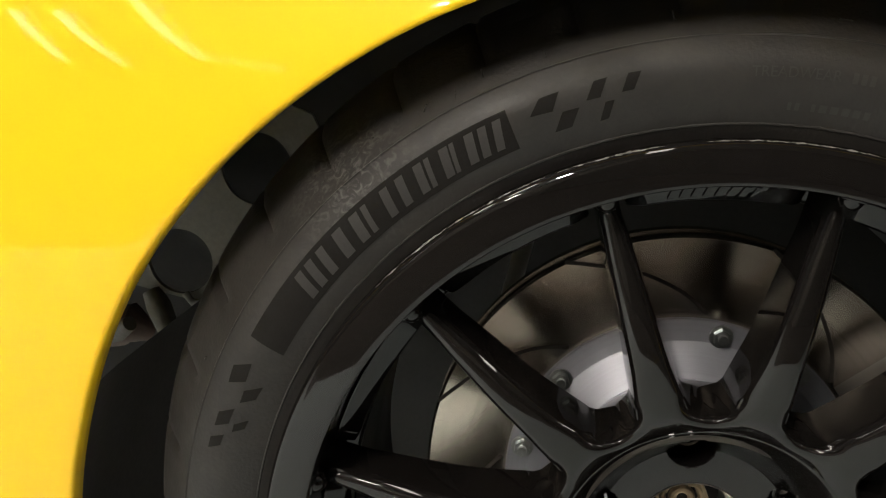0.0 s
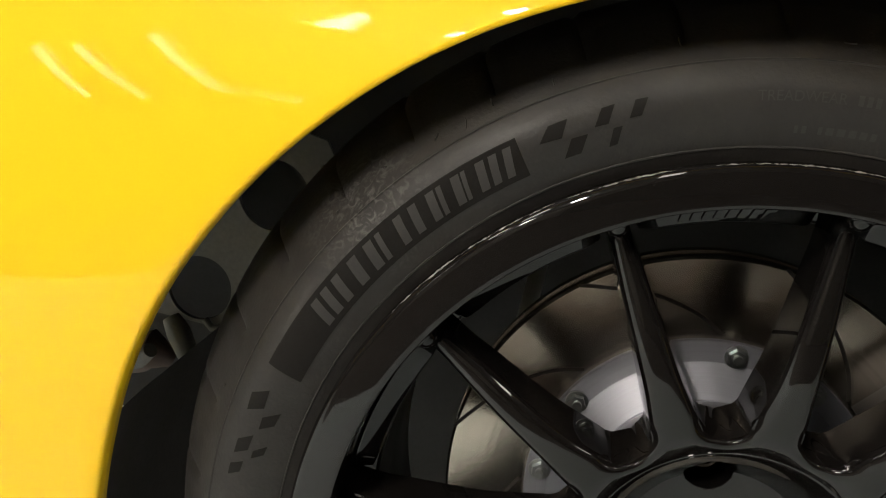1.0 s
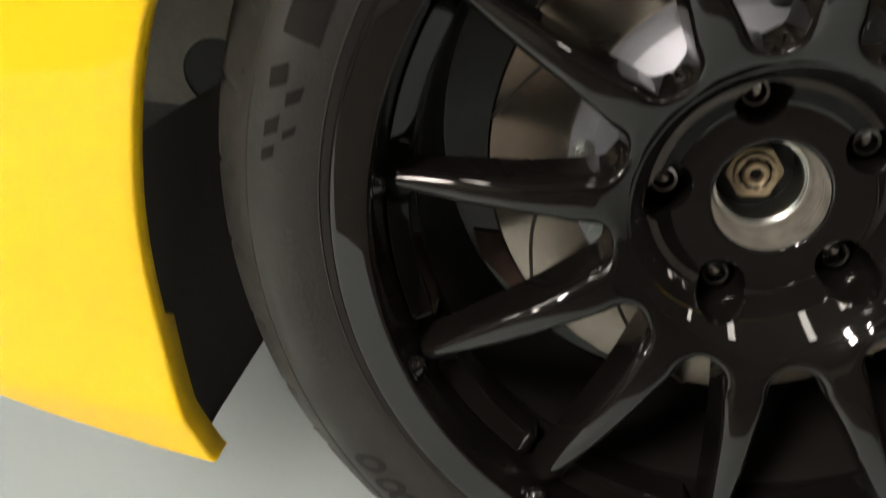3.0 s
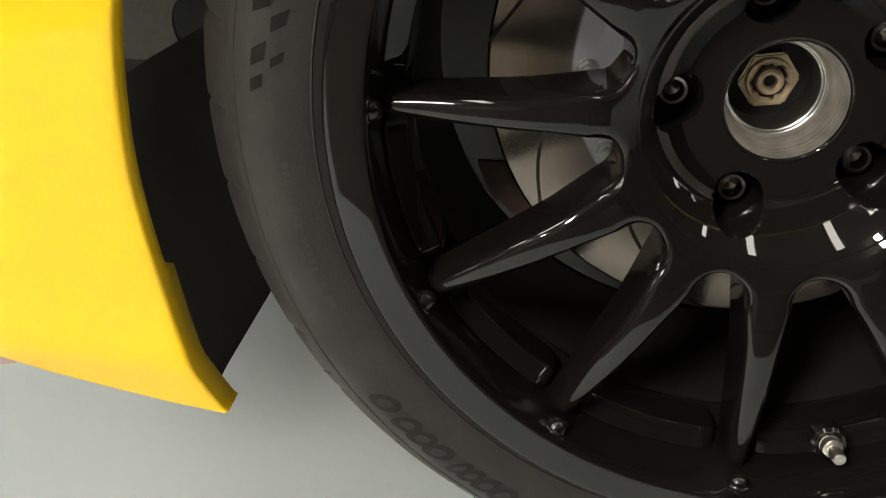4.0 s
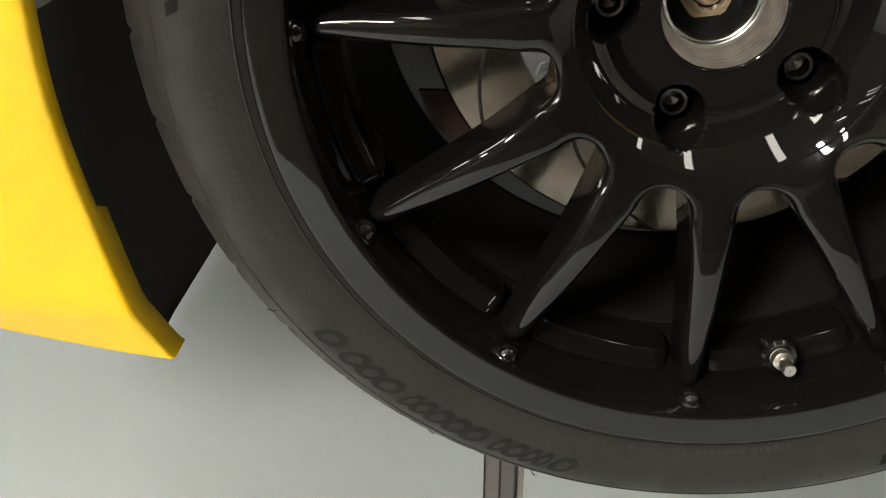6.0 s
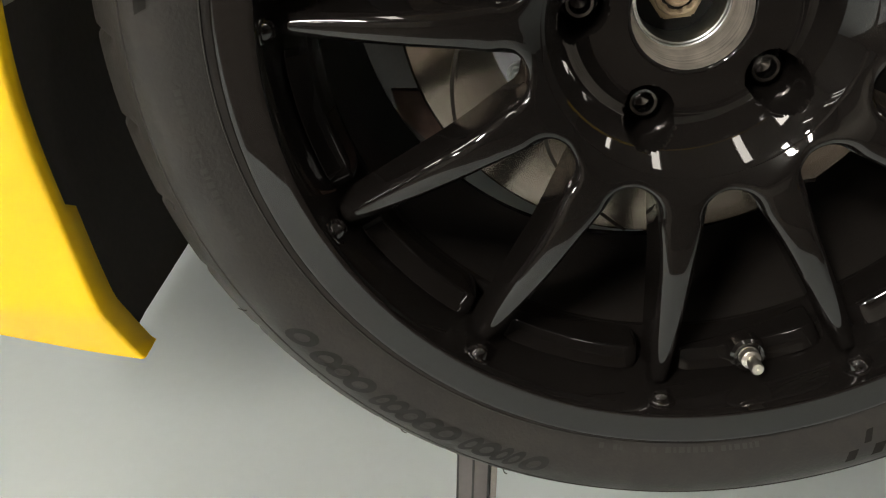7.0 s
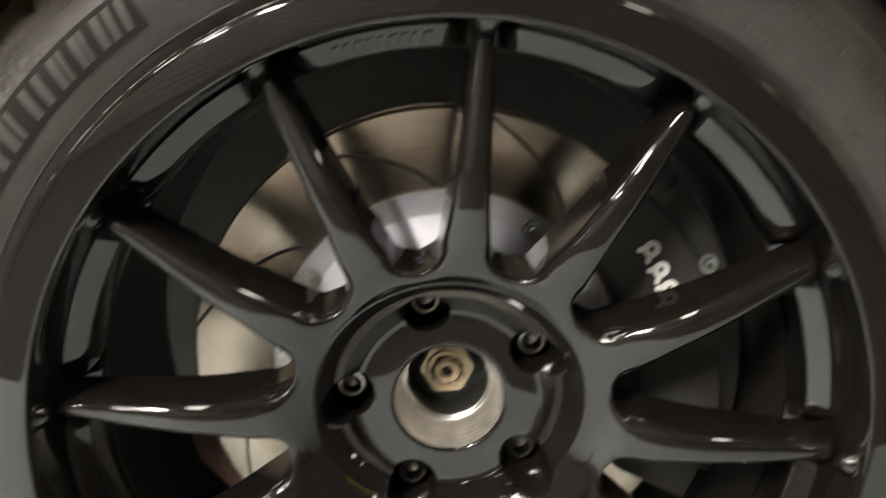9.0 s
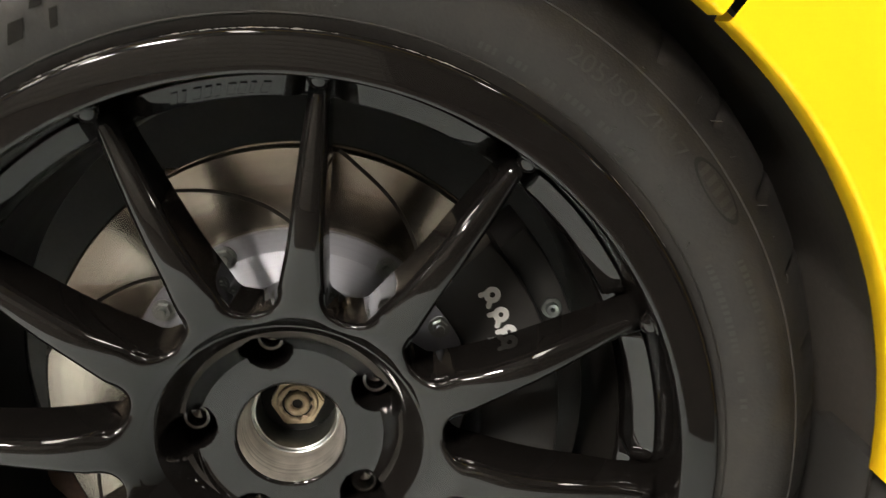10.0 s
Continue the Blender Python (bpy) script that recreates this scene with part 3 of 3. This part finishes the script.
bmesh.ops.rotate(bm, matrix=Matrix.Rotation(radians(22), 3, "Y"), verts=bm.verts)
bmesh.ops.translate(bm, vec=(0, 0.0930, 0), verts=bm.verts)
part("dust_shield", lathe([(0.060, 0.1500), (0.1500, 0.1500), (0.1520, 0.1480), (0.1520, 0.1530), (0.060, 0.1530)], 90, closed=True), gap_black, hub, "matt black brake dust shield")
part("hub_nut", bm, nut_zinc, hub, "yellow zinc hexagon hub nut", angle=25)
part("spindle", lathe([(0.0034, 0.096), (0.0034, 0.0846), (0.0042, 0.0832), (0.0056, 0.0826), (0.0072, 0.0832), (0.0080, 0.0846), (0.0082, 0.0880)], 36), spindle_rust, hub, "rust-stained spindle end")
part("nut_groove", lathe([(0.0080, 0.0868), (0.0092, 0.0864), (0.0102, 0.0868)], 36), gap_black, hub)
part("spindle_bore", lathe([(0.0001, 0.0866), (0.0036, 0.0866)], 16), gap_black, hub)
# the nut's locking collar is peened into the spindle at intervals
bm = bmesh.new()
rows = []
for k in range(72):
    th = 2 * math.pi * k / 72
    bite = 0.0012 * max(0.0, math.sin(5 * th + 0.6)) ** 3 + 0.0005 * math.sin(11 * th)
    rows.append([on_axle(r, y, th) for r, y in ((0.0098, 0.0868), (0.0100 - bite, 0.0848), (0.0112 - 0.6 * bite, 0.0838), (0.0126, 0.0842), (0.0132, 0.0856), (0.0134, 0.0870))])
skin(bm, rows, closed_u=True)
part("lock_collar", bm, spindle_rust, hub, "peened collar of the nut with rust")

bm = bmesh.new()
outline = [(-0.166, -0.072), (-0.145, -0.072), (-0.124, -0.106), (-0.136, -0.112), (-0.160, -0.090)]
vs = skin(bm, [[Vector((x, y, z)) for x, z in outline] for y in (0.1180, 0.1230)], closed_v=True)
bm.faces.new(vs[0]), bm.faces.new(vs[-1])
part("shield_tab", bm, rust_brown, hub, "rusty brown tab of the dust shield", smooth=False)

caliper = assembly("brake_caliper", "black racing brake caliper with white painted marks")


def arc_block(r0, r1, a0, a1, y0, y1, bevel=0.004, n=18):
    bm = bmesh.new()
    rows = []
    for q in np.linspace(0, 1, n):
        a = deg(a0 + (a1 - a0) * q)
        b = bevel
        rows.append([on_axle(r0, y1, a), on_axle(r0, y0 + b, a), on_axle(r0 + b * 0.3, y0 + b * 0.3, a), on_axle(r0 + b, y0, a), on_axle(r1 - b, y0, a), on_axle(r1 - b * 0.3, y0 + b * 0.3, a), on_axle(r1, y0 + b, a), on_axle(r1, y1, a)])
    vs = skin(bm, rows, closed_v=True)
    bm.faces.new(vs[0]), bm.faces.new(vs[-1])
    return bm


part("body", arc_block(0.113, 0.163, -22, 51, 0.0540, 0.150), caliper_black, caliper, "black caliper body")
part("bridge", arc_block(0.158, 0.184, -18, 46, 0.0815, 0.150), caliper_black, caliper)
bm = lathe([(0.0016, 0.003), (0.0016, -0.003), (0.0036, -0.0034), (0.0042, -0.0025), (0.0044, 0.0), (0.0062, 0.0004), (0.0064, 0.002)], 24)
cb = part("bleed_bolt", bm, bolt_steel, caliper, "small zinc-plated bolt")
cb.matrix_basis = Matrix.Translation((0.1515, 0.0790, 0.0826))

# ---- car body ----
ARCH = [(-14, 0.308, -0.048), (4, 0.3096, -0.048), (18, 0.3138, -0.048), (28, 0.3164, -0.0475), (36, 0.3168, -0.047), (45, 0.3165, -0.047), (57, 0.3150, -0.045), (72, 0.3125, -0.043), (90, 0.3112, -0.0415), (110, 0.3122, -0.041), (125, 0.3164, -0.0388), (140, 0.3209, -0.0329),
        (155, 0.3274, -0.0266), (165, 0.3325, -0.0221), (172, 0.3356, -0.0180), (180, 0.3390, -0.0132), (190, 0.3469, -0.0051), (198, 0.3545, 0.0035), (205, 0.3645, 0.0055), (210, 0.3700, 0.0030), (214.6, 0.3758, -0.0065), (217, 0.3785, -0.0110)]
ARCH_A, ARCH_R, ARCH_Y = [p[0] for p in ARCH], [p[1] for p in ARCH], [p[2] for p in ARCH]


def arch_r(a):
    w = [(-4, 1), (-2, 2), (0, 3), (2, 2), (4, 1)]
    return sum(k * float(np.interp(a + d, ARCH_A, ARCH_R)) for d, k in w) / 9


def arch_y(a):
    w = [(-9, 1), (-6, 2), (-3, 3), (0, 4), (3, 3), (6, 2), (9, 1)]
    return sum(k * float(np.interp(a + d, ARCH_A, ARCH_Y)) for d, k in w) / 16


def body_y(x, z):
    """Depth of the outer skin: the wing swells outwards above and behind the wheel."""
    a = math.degrees(math.atan2(z, x))
    a = a + 360 if a < -90 else a
    edge = arch_r(a) * math.sin(deg(a))
    y = arch_y(a) - 0.004
    y += float(np.interp(x, [0.0, 0.2], [1.25, 0.45])) * (max(z, 0) ** 2 - max(edge, 0) ** 2)
    if x < -0.30:
        y += 0.3 * (-0.30 - x) ** 2
    if z < -0.172:
        y += 0.45 * (-0.172 - z)
    return y


TOP = 0.42
NOTCH = 198.0


def low_edge(x):
    return float(np.interp(-x, [0.30, 0.318, 0.3505, 0.3875, 0.4244, 0.46, 0.52, 0.60, 0.90], [-0.2108, -0.2100, -0.2073, -0.2018, -0.1952, -0.1845, -0.1660, -0.1400, -0.08]))


def lip_depth(a):
    """How far the rolled lip turns in; it widens below a notch near the wing's lower tip."""
    if a > NOTCH:
        return 0.0225
    return 0.013 if a > 60 else 0.020


def wing(a0, a1, outer, name, label, step=0.9):
    bm = bmesh.new()
    rows = []
    n = int((a1 - a0) / step)
    for i in range(n + 1):
        a = a0 + (a1 - a0) * i / n
        c, s = math.cos(deg(a)), math.sin(deg(a))
        ra = arch_r(a)
        row = []
        # rolled lip: inward, round the edge, then out over the skin
        deep = lip_depth(a)
        for dr, dy in ((0.0090, deep + 0.004), (0.0012, deep), (0.0003, deep - 0.0006), (0.0, 0.0062), (0.0, 0.0030), (0.0003, 0.0018), (0.0012, 0.0007), (0.0028, 0.0002), (0.0095, 0.0)):
            r = ra + dr
            x, z = r * c, r * s
            if a > 180:
                z = max(z, low_edge(x))
            row.append(Vector((x, body_y(x, z) + dy, z)))
        reach = min(outer(a), TOP / s if s > 0.05 else 9.0)
        for q in np.linspace(0, 1, 44)[1:]:
            r = ra + 0.0095 + max(0.0, reach - ra - 0.0095) * q ** 1.2
            x, z = r * c, r * s
            if a > 180:
                z = max(z, low_edge(x))
            row.append(Vector((x, body_y(x, z), z)))
        rows.append(row)
    skin(bm, rows)
    return part(name, bm, yellow, car, label, angle=60)


def reach_front(a):
    return 0.88 if a < 186 else float(np.interp(a, [186, 192, 200, 208, 214.6], [0.88, 0.82, 0.70, 0.55, 0.40]))


wing(57.0, 214.6, reach_front, "front_wing", "glossy yellow front wing with a rolled arch lip")
wing(8.8, 56.2, lambda a: 1.2, "side_panel", "glossy yellow panel behind the wheel arch")
bm = bmesh.new()
rows = []
for x in np.linspace(-0.80, 1.15, 24):
    y0 = body_y(x, TOP)
    rows.append([Vector((x, y0 + d, TOP + h)) for d, h in ((0.0, 0.0), (0.05, 0.032), (0.12, 0.060), (0.25, 0.085), (0.6, 0.11), (1.2, 0.10), (1.45, 0.03))])
skin(bm, rows)
part("sill_panel", box(0.318, -0.040, -0.22, 1.15, 0.05, 0.046, 0.006), underseal, car, "black panel under the yellow skin")
part("bonnet", bm, yellow, car, "glossy yellow bonnet")

# unseen block closing the nose, added to keep lamp light off the floor
part("nose_shadow_block", box(-1.12, 0.08, -0.20, -0.79, 1.62, 0.30, 0.07), yellow, car, "unseen yellow nose block, added to cast shadow on the floor")

# wheel housing behind the skin
for a0, a1 in ((-8, 128), (180, 213.0)):
    bm = bmesh.new()
    rows = []
    for a in np.linspace(a0, a1, int(a1 - a0)):
        ra = arch_r(a)
        c, s = math.cos(deg(a)), math.sin(deg(a))
        y0 = arch_y(a)
        wide = max(ra + 0.014, 0.330)
        rows.append([Vector((r * c, y, max(r * s, -0.2095))) for r, y in ((ra + 0.004, y0 - 0.001 + lip_depth(a)), (wide, y0 + 0.034), (wide + 0.002, 0.06), (wide + 0.004, 0.16 if a0 < 0 else 0.36))])
    skin(bm, rows)
    part("arch_liner", bm, black_plastic, car, "matt black wheel arch liner")
part("housing_top", box(-0.75, 0.16, 0.335, 0.60, 1.45, 0.40), underseal, car)
part("inner_wall", box(-0.90, 0.52, -0.27, 0.70, 0.56, 0.36), underseal, car, "dark inner wing wall")
part("rear_bulkhead", box(0.36, 0.05, -0.20, 0.40, 0.55, 0.36), underseal, car)
part("front_bulkhead", box(-0.80, 0.20, -0.15, -0.76, 0.55, 0.36), underseal, car)
part("underfloor", box(-1.08, 0.56, -0.22, 3.2, 1.75, -0.16), underseal, car, "flat black underfloor")


def holed_plate(outline, holes, y, thick):
    bm = bmesh.new()
    edges = []
    for loop in [outline] + [[(cx + r * math.cos(2 * math.pi * k / 40), cz + r * math.sin(2 * math.pi * k / 40)) for k in range(40)] for cx, cz, r in holes]:
        vs = [bm.verts.new((x, y, z)) for x, z in loop]
        edges += [bm.edges.new((vs[k], vs[(k + 1) % len(vs)])) for k in range(len(vs))]
    bmesh.ops.triangle_fill(bm, use_beauty=True, edges=edges)
    ext = bmesh.ops.extrude_face_region(bm, geom=bm.faces[:])
    bmesh.ops.translate(bm, vec=(0, thick, 0), verts=[g for g in ext["geom"] if isinstance(g, bmesh.types.BMVert)])
    return bm


part("chassis_plate", holed_plate([(-0.356, 0.123), (-0.338, 0.098), (-0.339, 0.062), (-0.320, 0.05), (-0.33, -0.10), (-0.405, -0.105), (-0.420, -0.084), (-0.440, -0.098), (-0.70, -0.10), (-0.70, 0.15), (-0.43, 0.132)],
                                  [(-0.400, 0.056, 0.0365), (-0.461, -0.060, 0.0345), (-0.355, 0.0965, 0.0026)], 0.42, 0.006), chassis_metal, car, "dusty aluminium chassis plate with round holes", smooth=False)
part("steering_arm", tube([(-0.486, 0.42, -0.100), (-0.474, 0.415, -0.112), (-0.445, 0.40, -0.142), (-0.405, 0.36, -0.160), (-0.34, 0.30, -0.16)], [0.010, 0.013, 0.010, 0.011, 0.011]), chassis_metal, car, "dull alloy steering arm")
part("hook_bracket", tube([(-0.448, 0.414, -0.090), (-0.438, 0.412, -0.097), (-0.428, 0.41, -0.093), (-0.419, 0.41, -0.081)], 0.004), chassis_metal, car)
part("hose_end", tube([(-0.535, 0.43, -0.170), (-0.516, 0.42, -0.156), (-0.50, 0.41, -0.138)], [0.009, 0.011, 0.008]), chassis_metal, car)
part("brown_joint", tube([(-0.545, 0.46, -0.185), (-0.530, 0.45, -0.165), (-0.51, 0.44, -0.150), (-0.49, 0.45, -0.16)], [0.012, 0.022, 0.022, 0.010]), rust_brown, car, "rust-brown rubber joint")
part("damper", tube([(-0.128, 0.30, -0.34), (-0.128, 0.30, -0.25), (-0.128, 0.30, -0.10), (-0.128, 0.30, 0.10)], 0.0075), damper_grey, car, "grey damper tube")
part("liner_panel", box(0.215, 0.30, 0.222, 0.292, 0.306, 0.34, 0.002), caliper_black, car)

# ---- markings on the tyre ----
def mark(quads, mat, label="", lift=0.0006, name="moulded_mark"):
    return part(name, wall_patch(quads, lift), mat, wheel, label)


CHECKS = [((0.2680, 123.8), (0.2682, 121.8), (0.2606, 122.9), (0.2616, 125.2)), ((0.2682, 118.4), (0.2685, 117.1), (0.2606, 118.1), (0.2607, 119.5)), ((0.2683, 115.1), (0.2682, 113.9), (0.2608, 114.8), (0.2607, 116.0)),
          ((0.2590, 122.0), (0.2587, 120.3), (0.2511, 121.5), (0.2511, 123.3)), ((0.2581, 117.7), (0.2581, 116.8), (0.2504, 117.7), (0.2501, 118.6)),
          ((0.2703, 167.6), (0.2620, 166.4), (0.2610, 168.7), (0.2693, 169.7)), ((0.2601, 169.8), (0.2520, 168.6), (0.2530, 170.4), (0.2599, 171.4)), ((0.2688, 173.4), (0.2614, 172.3), (0.2620, 174.3), (0.2690, 175.2)),
          ((0.2593, 174.2), (0.2528, 173.2), (0.2535, 174.4), (0.2593, 175.2)), ((0.2695, 176.6), (0.2627, 175.8), (0.2633, 177.2), (0.2695, 178.0))]
for quad in CHECKS:
    mark([quad], rubber_mark, name="check_mark")
for quad in CHECKS[5:] + CHECKS[:5]:
    mark([[(r, a + 180) for r, a in quad]], rubber_mark, name="check_mark")
mark([((0.2690, 127.2), (0.2690, 139.4), (0.2500, 140.2), (0.2500, 127.3)), ((0.2690, 139.4), (0.2690, 151.6), (0.2500, 152.4), (0.2500, 140.2)), ((0.2690, 151.6), (0.2690, 163.6), (0.2500, 163.9), (0.2500, 152.4))], rubber_mark, "dark smooth panel on the sidewall", name="sidewall_panel")
STROKES = [(155.6, 1.1), (153.9, 1.1), (152.0, 1.1), (149.4, 1.3), (146.9, 1.2), (145.2, 0.7), (142.6, 1.0), (140.6, 1.0), (138.3, 1.0), (137.0, 0.6), (135.2, 1.0), (134.0, 0.5), (132.3, 1.0), (130.8, 0.9), (129.2, 0.9)]
for a, w in STROKES:
    mark([((0.2665, a - 0.35), (0.2665, a - w - 0.35), (0.2528, a - w + 0.35), (0.2528, a + 0.35))], rubber_letter, lift=0.0010, name="letter_bar")


def ring_mark(r, a, half_r, half_a, skew, line=0.0011):
    bm = bmesh.new()
    rows = []
    for k in range(28):
        t = 2 * math.pi * k / 28
        row = []
        for e in (1.0, 1.0 - line / half_r):
            rr = r + half_r * e * math.sin(t)
            aa = a + half_a * e * math.cos(t) + skew * e * math.sin(t)
            row.append(on_axle(rr, wall_y(rr) - 0.0006, deg(aa)))
        rows.append(row)
    skin(bm, rows, closed_u=True)
    return part("letter_outline", bm, rubber_outline, wheel)


for a, h in ((254.3, 1.3), (251.6, 0.7), (249.9, 0.7), (247.8, 1.2), (245.6, 0.8), (242.0, 1.3), (239.4, 1.3), (236.8, 1.2), (234.4, 1.0), (232.6, 0.8), (229.0, 1.4), (226.2, 1.3), (223.5, 1.3), (219.4, 1.4)):
    ring_mark(0.2650, a, 0.0074, h * 1.2, -0.9, 0.0038)


def bent_text(text, a0, a1, r0, height, mat, name, lift=0.0007):
    """Moulded characters along the sidewall, clockwise."""
    cu = bpy.data.curves.new("text", "FONT")
    cu.body = text
    ob = new("text", cu)
    me = bpy.data.meshes.new_from_object(ob.evaluated_get(bpy.context.evaluated_depsgraph_get()))
    bpy.data.objects.remove(ob)
    xs = [v.co.x for v in me.vertices]
    ys = [v.co.y for v in me.vertices]
    x0, x1, top = min(xs), max(xs), max(ys)
    for v in me.vertices:
        a = a0 + (a1 - a0) * (v.co.x - x0) / (x1 - x0)
        r = r0 + height * v.co.y / top
        v.co = on_axle(r, wall_y(r) - lift, deg(a))
    me.materials.append(mat)
    o = new(name, me)
    o.parent = wheel
    return o


bent_text("205/50 ZR17", 64.2, 47.6, 0.2615, 0.0088, rubber_letter, "size_marking")
bent_text("TREADWEAR", 103.8, 95.6, 0.2615, 0.0046, rubber_letter, "wear_marking")
for a in (94.6, 93.8, 93.0):
    mark([((0.2661, a), (0.2661, a - 0.5), (0.2615, a - 0.5), (0.2615, a))], rubber_letter, name="letter_bar")
ring_mark(0.2705, 42.2, 0.0062, 4.4, 0.0, 0.0009)
for a in (45.2, 43.8, 42.4, 41.0, 39.6):
    mark([((0.2740, a), (0.2740, a - 0.7), (0.2672, a - 0.7), (0.2672, a))], rubber_letter, name="letter_bar")
rng = random.Random(4)
for a0, a1, r in ((73, 50, 0.2478), (35, 14, 0.2490), (34, 20, 0.2640), (100, 88, 0.2490), (205, 186, 0.2560), (284, 262, 0.2440)):
    a = a0
    while a > a1:
        w = rng.uniform(0.35, 0.8)
        if rng.random() < 0.78:
            mark([((r + 0.0017, a), (r + 0.0017, a - w), (r - 0.0017, a - w), (r - 0.0017, a))], rubber_letter, name="letter_bar")
        a -= w + 0.35
# moulded rings round the sidewall
for r in (0.2405, 0.2795):
    part("sidewall_rib", lathe([(r - 0.0007, wall_y(r - 0.0007) + 0.0002), (r - 0.0003, wall_y(r) - 0.0006), (r + 0.0003, wall_y(r) - 0.0006), (r + 0.0007, wall_y(r + 0.0007) + 0.0002)], 240), rubber, wheel)
# wheel maker's panel: raised slanted bars on the topmost pad
for k in range(9):
    a, w = 111.6 - 1.62 * k, (0.95, 0.6, 1.1)[k % 3]
    bm = bmesh.new()
    rows = []
    for q in np.linspace(0, 1, 4):
        row = []
        for r, d in ((0.2012, 0.0), (0.2015, -0.0010), (0.2066, -0.0010), (0.2069, 0.0)):
            row.append(on_axle(r, pad_y(r) + d, deg(a - w * q - 130 * (r - 0.2012))))
        rows.append(row)
    vs = skin(bm, rows)
    bm.faces.new(vs[0]), bm.faces.new(vs[-1])
    part("raised_bar", bm, gloss_black, wheel)

# white marks on the caliper: rounded loops and bars
def flat_bar(p, q, w, y):
    p, q = Vector((p[0], y, p[1])), Vector((q[0], y, q[1]))
    d = (q - p).normalized()
    side = Vector((-d.z, 0, d.x)) * w
    bm = bmesh.new()
    ring = [p + side * math.cos(t) - d * w * math.sin(t) for t in np.linspace(0, math.pi, 9)] + [q - side * math.cos(t) + d * w * math.sin(t) for t in np.linspace(0, math.pi, 9)]
    bm.faces.new([bm.verts.new(v) for v in ring])
    return bm


MARK_Y = 0.0535


def flat_ring(x, z, r, w, y):
    """A flat painted loop."""
    bm = bmesh.new()
    rows = [[Vector((x + (r + e) * math.cos(t), y, z + (r + e) * math.sin(t))) for e in (-w, w)] for t in np.linspace(0, 2 * math.pi, 25)[:-1]]
    skin(bm, rows, closed_u=True)
    return bm


# loops of white paint down the caliper, each with two short legs, and a row of small bars
for x, z, r in ((0.1080, 0.0952, 0.0040), (0.1150, 0.0836, 0.0038), (0.1215, 0.0735, 0.0035), (0.1268, 0.0655, 0.0033)):
    part("painted_loop", flat_ring(x, z, r - 0.0006, 0.0017, MARK_Y), white_paint, caliper)
    part("painted_bar", flat_bar((x - 0.0030, z + 0.0006), (x - 0.0068, z - 0.0010), 0.0016, MARK_Y - 0.0001), white_paint, caliper)
    part("painted_bar", flat_bar((x - 0.0006, z - 0.0030), (x - 0.0012, z - 0.0072), 0.0016, MARK_Y - 0.0002), white_paint, caliper)
for k in range(4):
    x, z = 0.1100 + 0.0022 * k, 0.0672 - 0.0032 * k
    part("painted_bar", flat_bar((x, z), (x + 0.0040, z + 0.0012), 0.0009, MARK_Y), white_paint, caliper)

# ---- stand under the wheel ----
post = tagged(empty("support_post", (-0.1055, 0.075, 0)), "grey grooved metal support post standing under the tyre", "support post")
part("column", box(-0.0120, -0.012, 0.012, 0.0118, 0.012, HUB - 0.2950, 0.001), post_metal, post)
for gx in (-0.0113, 0.0000, 0.0111):
    part("groove", box(gx - 0.0008, -0.0124, 0.02, gx + 0.0008, -0.0115, HUB - 0.292), gap_black, post)
part("side_strip", box(0.0122, -0.009, 0.012, 0.0175, 0.010, HUB - 0.2950, 0.001), damper_grey, post, "paler strip along the column")
part("foot", box(-0.09, -0.09, 0.0, 0.09, 0.09, 0.012, 0.003), post_metal, post)
board = tagged(part("wooden_board", box(-0.35, -0.06, 0, 0.35, 0.06, 0.03, 0.003), board_wood, smooth=False), "pale pinkish wooden board lying on the floor", "board")
board.matrix_basis = pose(-1.60, 1.05, 0, 0, 0, 20)
